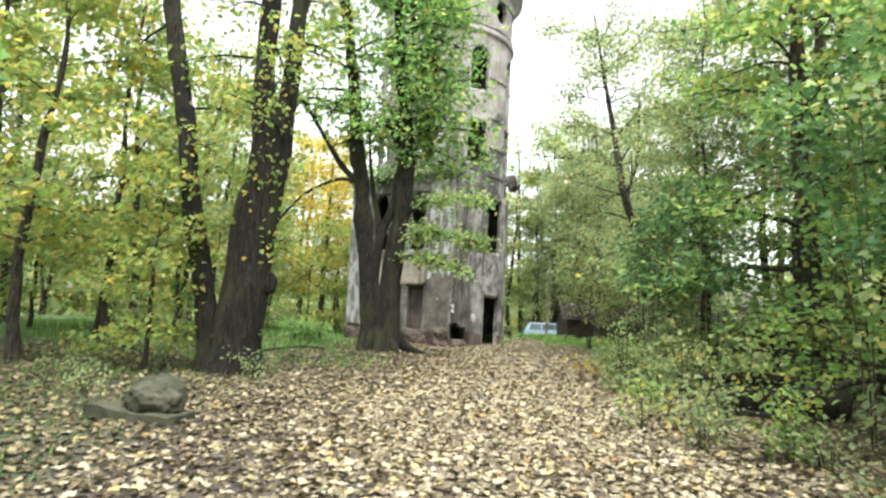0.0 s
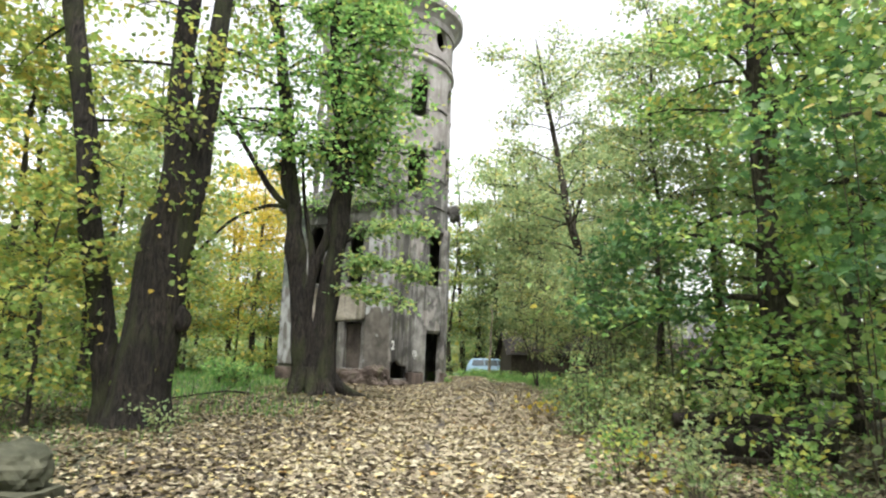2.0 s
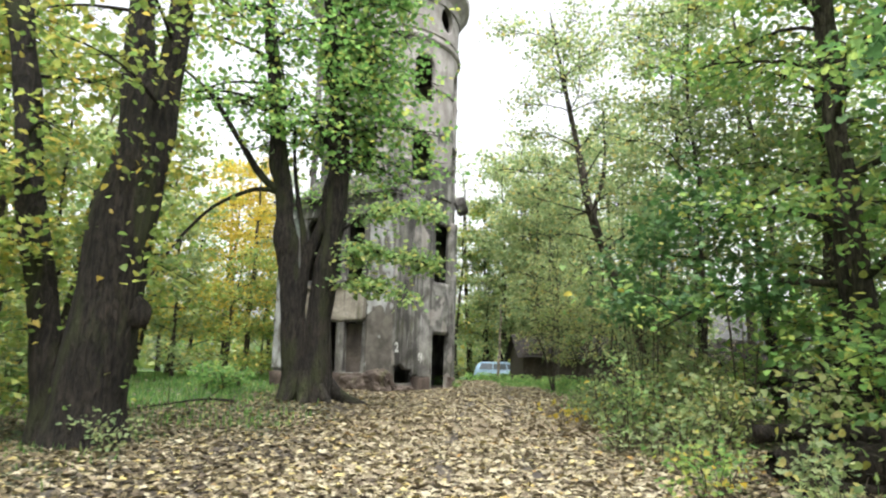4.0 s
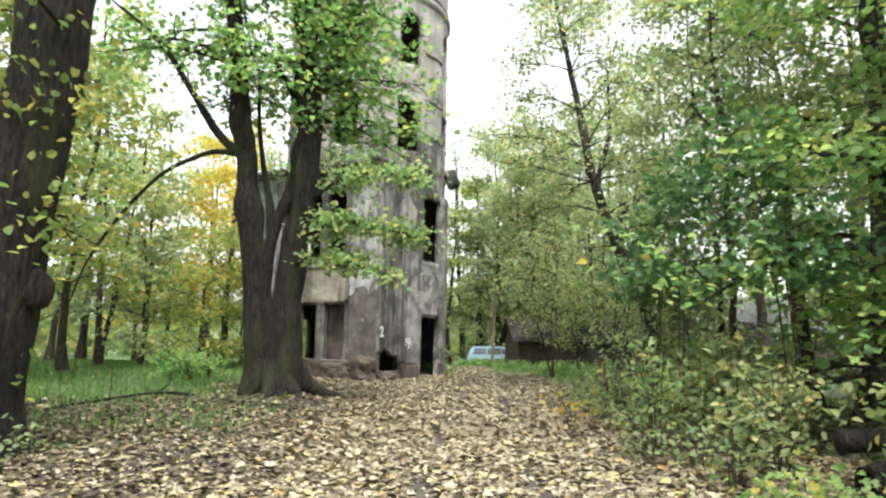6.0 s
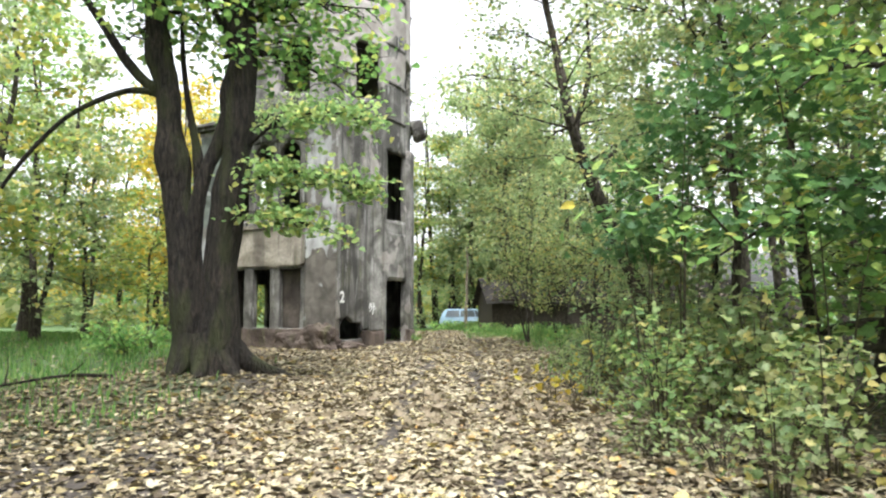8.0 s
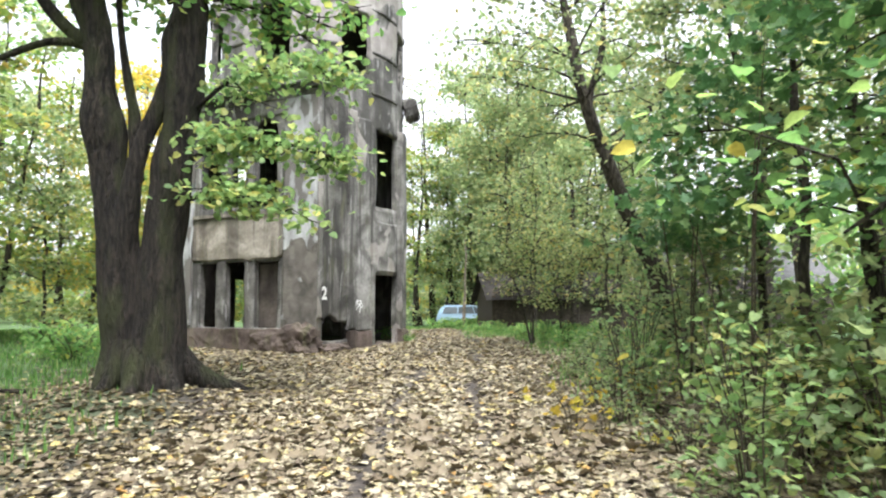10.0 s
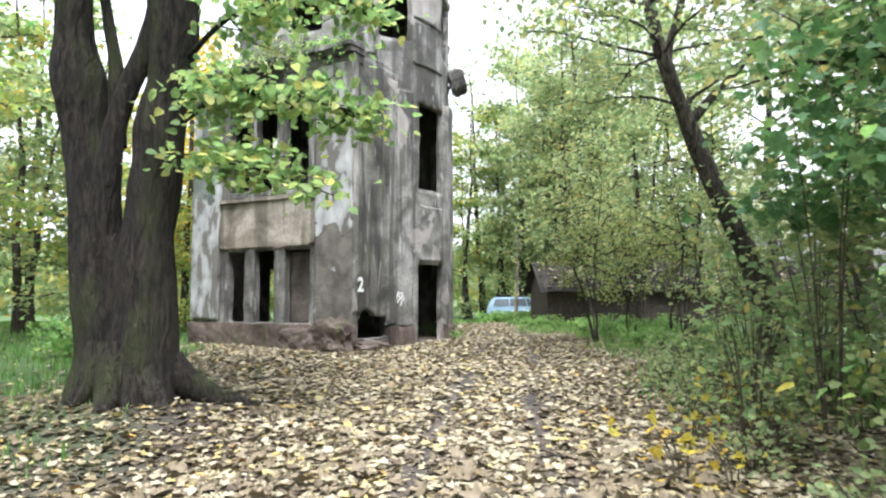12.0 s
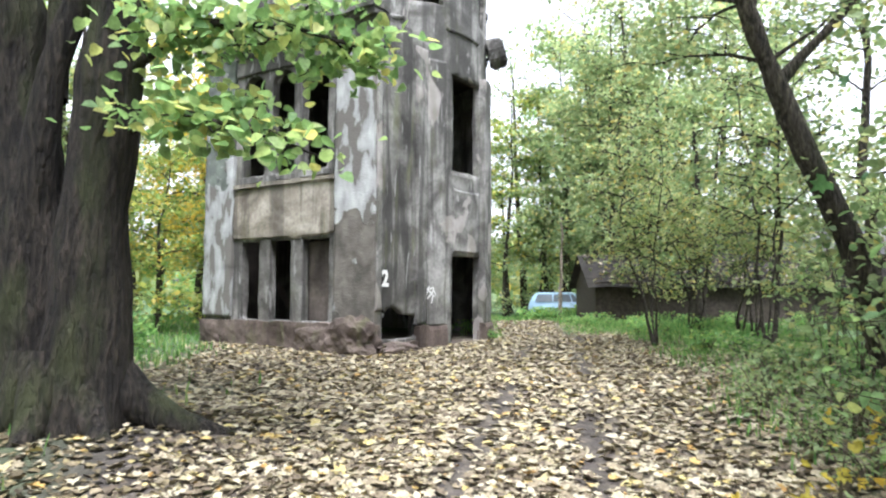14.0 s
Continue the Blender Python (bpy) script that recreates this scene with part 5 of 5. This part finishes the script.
# ---- logs, stone, fallen branch ----
def log_thing(s0, l0, z0, s1, l1, z1, r, k, label, hollow=False):
    t = holder("log")
    a, b = np.array(sp(s0, l0, 0)), np.array(sp(s1, l1, 0))
    a[2], b[2] = gz(a[0], a[1]) + z0, gz(b[0], b[1]) + z1
    n = 40
    f = np.linspace(0, 1, n)
    pts = a + (b - a) * f[:, None] + np.stack([0 * f, 0 * f, 0.03 * np.sin(f * 5 + k)], -1)
    tb = Tubes()
    rad = r * (1 + 0.12 * np.sin(f * 9 + k)) * (1 - 0.25 * f)
    if hollow:
        tb.add(pts, rad, 26, r * 0.16, 260 + k)
        tb.f.pop()
        tb.add(pts[::-1], (rad * 0.7)[::-1], 26, r * 0.16, 262 + k)
        tb.f.pop()
    else:
        tb.add(pts, rad, 26, r * 0.16, 260 + k)
        tb.f.append(tuple(reversed(range(26))))
    child("stem", tb.mesh("stem", ROTTEN), t)
    return tagged(t, label, "log", "rotten logs by the track")


log_thing(10.65, 5.0, 0.2, 10.8, 3.0, 0.16, 0.27, 1, "thick rotten log lying among saplings", True)
log_thing(10.85, 4.8, 0.5, 11.05, 2.95, 0.46, 0.13, 4, "mossy log lying across another")
log_thing(10.2, 2.9, 0.05, 10.3, 4.6, 0.06, 0.08, 7, "thin dead branch on the leaf litter")
lump("boulder", *plan(7.78, -4.6), 0.4, 0.32, 0.3, STONE, "rounded mossy boulder lying on a stone slab", "boulder", 0.18, 120, 4, 0.12)
x, y = plan(7.72, -4.68)
slab = holder("stone_slab", x, y, gz(x, y))
slab.rotation_euler = (0, radians(4), radians(20))
part("slab", worn_box(-0.56, 0.5, -0.3, 0.3, -0.12, 0.13, 0.05, 0.09, 122), STONE, slab)
tagged(slab, "low dark mossy stone slab in the leaves", "stone")


def fallen_branch():
    t = holder("fallen_branch")
    tb = Tubes()
    p = [sp(17.2, -7.2, 0), sp(17.9, -6.4, 0), sp(18.6, -5.8, 0), sp(18.9, -5.2, 0)]
    p = [(q[0], q[1], gz(q[0], q[1]) + h) for q, h in zip(p, (0.03, 0.12, 0.16, 0.05))]
    tb.add(curve_pts(p, 16), np.linspace(0.012, 0.035, 16), 7)
    for i, (dx, dz) in enumerate(((-0.1, 0.45), (0.2, 0.3))):
        q = np.array(p[1 + i])
        tb.add([q, q + np.array([dx, 0.1, dz * 0.6]), q + np.array([dx * 1.5, 0.1, dz])], [0.014, 0.01, 0.004], 5)
    child("stem", tb.mesh("stem", ROTTEN), t)
    tagged(t, "dead fallen branch lying on the grass", "branch")


fallen_branch()


# ---- low shed and barn behind the bushes ----
def shed():
    t = holder("shed", *plan(36.6, 4.0), 0)
    ang = math.atan2(RY, RX)
    t.rotation_euler = (0, 0, ang)
    z = gz(*plan(36.6, 8)) - 0.05
    length, depth, eave, ridge = 12.5, 5.0, 1.5, 2.6
    r2 = random.Random(5)
    n = 44
    for i in range(n):
        x0 = length * i / n
        part("board", box_bm(x0 + 0.006, x0 + length / n - 0.006, -0.02 - r2.uniform(0, 0.015), 0.02, z, z + eave + r2.uniform(-0.03, 0.0)), WOOD, t)
    part("wall", box_bm(0, length, 0.03, 0.12, z - 0.2, z + eave - 0.02), WOOD, t)
    part("wall", box_bm(0, length, depth - 0.1, depth, z - 0.2, z + eave), WOOD, t)
    for x0 in (0.0, length - 0.1):
        bm = bmesh.new()
        ring = [(0, z - 0.2), (depth, z - 0.2), (depth, z + eave), (depth / 2, z + ridge - 0.05), (0, z + eave)]
        a = [bm.verts.new((x0, q, w)) for q, w in ring]
        b = [bm.verts.new((x0 + 0.1, q, w)) for q, w in ring]
        bm.faces.new(a[::-1]), bm.faces.new(b)
        for i in range(5):
            bm.faces.new((a[i], a[(i + 1) % 5], b[(i + 1) % 5], b[i]))
        part("gable", bm, WOOD, t)
    for y0, y1, z0, z1 in ((-0.35, depth / 2, eave - 0.2, ridge), (depth + 0.35, depth / 2, eave - 0.2, ridge)):
        bm = bmesh.new()
        m, k = 40, 12
        grid = [[bm.verts.new((-0.3 + (length + 0.6) * i / m, y0 + (y1 - y0) * j / k, z + z0 + (z1 - z0) * j / k + 0.05 * noise.noise((i * 0.3, j * 0.5, y0)))) for j in range(k + 1)] for i in range(m + 1)]
        for i in range(m):
            for j in range(k):
                bm.faces.new((grid[i][j], grid[i + 1][j], grid[i + 1][j + 1], grid[i][j + 1]))
        bmesh.ops.solidify(bm, geom=bm.faces[:], thickness=0.06)
        part("roof", bm, ROOF, t, "leaf-strewn dark roof")
    # no opening is cut; a dark block stands for the shade inside
    part("window", box_bm(6.2, 6.75, -0.05, 0.05, z + 0.85, z + 1.2), INNER, t, "dark panel for the shade in a small window hole")
    tagged(t, "long low dark wooden shed with a leaf-covered roof", "shed")
    r3 = np.random.default_rng(71)
    n = 800
    fx, fy = r3.uniform(0, length, n), r3.uniform(-0.35, depth / 2, n)
    fz = z + eave - 0.2 + (ridge - eave + 0.2) * (fy + 0.35) / (depth / 2 + 0.35) + 0.07
    c, s_ = math.cos(ang), math.sin(ang)
    ox, oy = plan(36.6, 4.0)
    pos = np.stack([ox + fx * c - fy * s_, oy + fx * s_ + fy * c, fz], -1)
    ob = new("roof_leaves", scatter("roof_leaves", SIMPLE, pos, r3.uniform(0.1, 0.18, n), LITTER, r3, 0.7))
    tagged(ob, "pale fallen leaves lying on the shed roof", "leaves", kind="stuff")


shed()


def barn():
    t = holder("barn", *plan(45, 11), 0)
    t.rotation_euler = (0, 0, math.atan2(RY, RX))
    z = gz(*plan(45, 14)) - 0.1
    part("wall", box_bm(0, 14, 0, 6, z - 0.2, z + 2.6, 0.02), WOOD, t)
    bm = bmesh.new()
    ring = [(-0.4, 2.5), (3, 4.9), (6.4, 2.5), (6.4, 2.62), (3, 5.05), (-0.4, 2.62)]
    a = [bm.verts.new((-0.4, q, z + w)) for q, w in ring]
    b = [bm.verts.new((14.4, q, z + w)) for q, w in ring]
    for i in range(6):
        bm.faces.new((a[i], a[(i + 1) % 6], b[(i + 1) % 6], b[i]))
    bm.faces.new(a[::-1]), bm.faces.new(b)
    part("roof", bm, SLATE, t, "grey sheet roof")
    tagged(t, "distant barn with a grey roof behind trees", "barn")


barn()


# ---- parked car ----
def car():
    x, y = plan(47.5, 4.4)
    t = holder("car", x, y, gz(x, y))
    t.rotation_euler = (0, 0, math.atan2(RY, RX) + radians(-14))
    side = [(-1.95, 0.35), (-2.0, 0.62), (-1.92, 0.9), (-1.72, 1.32), (-1.5, 1.42), (0.05, 1.44), (0.35, 1.36), (0.95, 0.98), (1.8, 0.86), (2.0, 0.66), (2.02, 0.35)]
    bm = bmesh.new()
    rows = []
    for w, inset in ((-0.8, 0.0), (-0.4, 0.0), (0.0, 0.0), (0.4, 0.0), (0.8, 0.0)):
        rows.append([bm.verts.new((px, w * (1 - 0.16 * max(0, pz - 0.9) / 0.5 * (abs(w) > 0.7)), pz + (0.02 if abs(w) < 0.5 else 0))) for px, pz in side])
    k = len(side)
    for a, b in zip(rows, rows[1:]):
        for i in range(k):
            bm.faces.new((a[i], a[(i + 1) % k], b[(i + 1) % k], b[i]))
    bm.faces.new(rows[0][::-1]), bm.faces.new(rows[-1])
    bmesh.ops.recalc_face_normals(bm, faces=bm.faces[:])
    bmesh.ops.bevel(bm, geom=[e for e in bm.edges if e.calc_face_angle(0) > 0.5], offset=0.05, segments=2, affect="EDGES")
    body = part("body", bm, CAR_PAINT, t, "pale blue body", True)
    for sgn in (-1, 1):
        for x0, x1, xa, xb in ((-1.62, -0.75, -1.5, -0.75), (-0.68, 0.25, -0.68, 0.12), (0.3, 0.72, 0.18, 0.3)):
            bm = bmesh.new()
            q = [(x0, 0.96), (x1, 0.96), (xb, 1.34), (xa, 1.34)]
            lo = [bm.verts.new((px, sgn * (0.812 - 0.128 * (pz - 0.9) / 0.5), pz)) for px, pz in q]
            hi = [bm.verts.new((px, sgn * (0.79 - 0.128 * (pz - 0.9) / 0.5), pz)) for px, pz in q]
            bm.faces.new(lo), bm.faces.new(hi[::-1])
            for i in range(4):
                bm.faces.new((lo[i], hi[i], hi[(i + 1) % 4], lo[(i + 1) % 4]))
            bmesh.ops.recalc_face_normals(bm, faces=bm.faces[:])
            part("side_window", bm, GLASS, body)
    for x0, z0, x1, z1, nm in ((0.4, 1.345, 0.92, 1.01, "windscreen"), (-1.735, 1.3, -1.9, 0.97, "rear_window")):
        bm = bmesh.new()
        d = 0.02 if nm == "windscreen" else -0.02
        a = [bm.verts.new(p) for p in ((x0 + d, -0.6, z0 + 0.02), (x0 + d, 0.6, z0 + 0.02), (x1 + d, 0.68, z1 + 0.02), (x1 + d, -0.68, z1 + 0.02))]
        b = [bm.verts.new(v.co - Vector((d, 0, 0.015))) for v in a]
        bm.faces.new(a), bm.faces.new(b[::-1])
        for i in range(4):
            bm.faces.new((a[i], b[i], b[(i + 1) % 4], a[(i + 1) % 4]))
        part(nm, bm, GLASS, body)
    for wx in (-1.25, 1.3):
        for wy in (-0.74, 0.74):
            bm = bmesh.new()
            bmesh.ops.create_cone(bm, cap_ends=True, segments=24, radius1=0.3, radius2=0.3, depth=0.19)
            bmesh.ops.bevel(bm, geom=[e for e in bm.edges if e.calc_face_angle(0) > 1], offset=0.03, segments=2, affect="EDGES")
            for v in bm.verts:
                v.co = Vector((wx + v.co.x, wy + v.co.z, 0.3 + v.co.y))
            wheel = part("wheel", bm, RUBBER, t)
            bm = bmesh.new()
            bmesh.ops.create_cone(bm, cap_ends=True, segments=20, radius1=0.19, radius2=0.17, depth=0.205)
            for v in bm.verts:
                v.co = Vector((wx + v.co.x, wy + v.co.z, 0.3 + v.co.y))
            part("rim", bm, STEEL, wheel)
    for wy in (-0.55, 0.55):
        part("headlight", box_bm(1.86, 2.0, wy - 0.14, wy + 0.14, 0.66, 0.8, 0.03), STEEL, t)
    for x0 in (-1.35, -0.85, -0.35):
        part("roof_rack", box_bm(x0 - 0.03, x0 + 0.03, -0.62, 0.62, 1.44, 1.52, 0.01), RUBBER, t)
    for wy in (-0.6, 0.6):
        part("roof_rack", box_bm(-1.5, -0.1, wy - 0.03, wy + 0.03, 1.52, 1.57, 0.01), RUBBER, t)
    part("bumper", box_bm(-2.08, -1.9, -0.76, 0.76, 0.38, 0.56, 0.04), RUBBER, t)
    part("bumper", box_bm(1.95, 2.1, -0.76, 0.76, 0.38, 0.56, 0.04), RUBBER, t)
    tagged(t, "pale blue hatchback car parked in tall grass", "car")


car()


# ---- thin pale trunk by the car ----
def pale_stem():
    r2 = np.random.default_rng(81)
    for s, l, h, r in ((44.5, 3.6, 5.0, 0.11),):
        x, y = plan(s, l)
        t = holder("bare_trunk", x, y, gz(x, y))
        line = stem_line(r2, h, 0.02, 0.08)
        line[0, 2] = -0.2
        tb = Tubes()
        tb.add(curve_pts(line, 20), np.linspace(r, r * 0.4, 20), 12, 0.01, 270)
        child("trunk", tb.mesh("trunk", BARK_PALE), t)
        tagged(t, "slim pale straight trunk beside the parked car", "tree")


pale_stem()


# ---- far woods ----
def far_woods():
    r2 = np.random.default_rng(91)
    for name, mat, a0, a1, n in (("far_woods", LEAF_YELLOW, 100, 215, 5200), ("far_woods", LEAF_LIME, 85, 220, 7600), ("far_woods", LEAF_LIME, -150, 85, 8200), ("far_woods", LEAF_GREEN, 10, 100, 4200)):
        a = np.radians(r2.uniform(a0, a1, n))
        r = r2.uniform(58, 84, n)
        cx, cy = plan(18, 0)
        x, y = cx + r * np.cos(a), cy + r * np.sin(a)
        top = 8 + 3.5 * rough(np.stack([np.cos(a) * 12, np.sin(a) * 12, 0 * a], -1), 1.0, 95) + 2 * rough(np.stack([np.cos(a) * 40, np.sin(a) * 40, 0 * a], -1), 1.0, 96)
        z = ground_z(x, y) + top * r2.uniform(0, 1, n) ** 0.8
        ob = new(name, scatter(name, SMALL, np.stack([x, y, z], -1), r2.uniform(0.7, 1.7, n), mat, r2, 0.2))
        tagged(ob, "dense autumn woodland far behind", "woods", kind="stuff")


far_woods()


# ---- fallen leaves and grass ----
def litter():
    r2 = np.random.default_rng(101)

    def spots(n, s0, s1, l0, l1, dens):
        s, l = r2.uniform(s0, s1, n), r2.uniform(l0, l1, n)
        m = r2.uniform(0, 1, n) < dens(s, l)
        s, l = s[m], l[m]
        x, y = plan(s, l)
        inside = (x > PX0 - 0.15) & (x < PX1 + 0.15) & (y > PY - 0.15) & (y < 26)
        inside |= np.hypot(x - DRUM_X, y - DRUM_Y) < R + 0.15
        x, y = x[~inside], y[~inside]
        return np.stack([x, y, ground_z(x, y) + np.abs(r2.normal(0.012, 0.012, len(x)))], -1)

    base = holder("fallen_leaves")
    tagged(base, "pale yellow and brown fallen maple leaves on the track", "leaves", kind="stuff")
    near = spots(84000, -1.5, 19, -6.5, 4.2, litter_density)
    child("leaf_carpet", scatter("leaf_carpet", MAPLE, near, r2.uniform(0.055, 0.125, len(near)), LITTER, r2, 0.84), base, kind="stuff")
    under = spots(120000, -3, 19, -6.5, 4.2, litter_density) - np.array([0, 0, 0.008])
    child("leaf_carpet", scatter("leaf_carpet", SIMPLE, under, r2.uniform(0.05, 0.11, len(under)), LITTER, r2, 0.88), base, kind="stuff")
    far = spots(96000, 19, 42, -6.5, 5.5, litter_density)
    child("leaf_carpet", scatter("leaf_carpet", SIMPLE, far, r2.uniform(0.07, 0.14, len(far)), LITTER, r2, 0.86), base, kind="stuff")
    wide = spots(16000, -2, 40, -22, -6.5, lambda s, l: 0.25 + 0.5 * litter_density(s, l))
    child("leaf_carpet", scatter("leaf_carpet", SIMPLE, wide, r2.uniform(0.09, 0.16, len(wide)), LITTER, r2, 0.75), base, kind="stuff")
    wide = spots(9000, -2, 30, 4.2, 12, lambda s, l: 0.3 + 0 * s)
    child("leaf_carpet", scatter("leaf_carpet", SIMPLE, wide, r2.uniform(0.09, 0.16, len(wide)), LITTER, r2, 0.75), base, kind="stuff")
    # darker leaf layer beside the track: old leaves plus painted tree shade
    old = spots(52000, -2, 20, -13, -1.2, lambda s, l: 0.3 + 0.6 * step(-1.2, -3.0, l))
    child("leaf_carpet", scatter("leaf_carpet", SIMPLE, old, r2.uniform(0.05, 0.11, len(old)), LITTER_OLD_SHADED, r2, 0.8), base, "older brown leaves, darkened for the shade under the trees", "stuff")
    old = spots(26000, -2, 22, 1.2, 8, lambda s, l: 0.2 + 0.6 * step(1.2, 2.8, l))
    child("leaf_carpet", scatter("leaf_carpet", SIMPLE, old, r2.uniform(0.05, 0.11, len(old)), LITTER_OLD_SHADED, r2, 0.8), base, kind="stuff")
    pick = spots(1200, 14.6, 17.2, -2.4, 2.2, litter_density)[:300]
    shapes = [scatter("leaf", MAPLE, np.zeros((1, 3)), 0.11 + 0.012 * i, LITTER, r2, 0.75) for i in range(6)]
    for i, p in enumerate(pick):
        ob = child("leaf", shapes[i % 6], base)
        ob.location = p + np.array([0, 0, 0.02])
        ob.rotation_euler = (r2.normal(0, 0.25), r2.normal(0, 0.25), r2.uniform(0, 6.28))


litter()


def grass():
    r2 = np.random.default_rng(111)

    def field(n, s0, s1, l0, l1, size, tall):
        s, l = r2.uniform(s0, s1, n), r2.uniform(l0, l1, n)
        m = r2.uniform(0, 1, n) < lawn(s, l) ** 1.3 * (0.5 + 0.5 * step(-0.2, 0.4, rough(np.stack([s, l, 0 * s], -1), 1.5, 115)))
        x, y = plan(s[m], l[m])
        out = ~(((x > PX0 - 0.1) & (x < PX1 + 0.1) & (y > PY - 0.1) & (y < 26)) | (np.hypot(x - DRUM_X, y - DRUM_Y) < R + 0.12))
        x, y = x[out], y[out]
        pos = np.stack([x, y, ground_z(x, y) - 0.01], -1)
        ob = new("grass", scatter("grass", (BLADE[0] * np.array([size, 1, 1]), BLADE[1]), pos, r2.uniform(0.5, 1.2, len(pos)) * tall, GRASS, r2, upright=True))
        tagged(ob, "fresh green grass growing beside the leafy track", "grass", kind="stuff")

    field(40000, 15, 48, -22, -3.0, 2.4, 0.2)
    field(18000, -1, 19, -12, -2.2, 1.5, 0.13)
    field(40000, 15, 38, 1.6, 9, 1.6, 0.16)
    field(9000, 2, 16, 1.6, 6, 1.3, 0.14)
    field(20000, 29, 54, -5, 8, 2.4, 0.2)


grass()
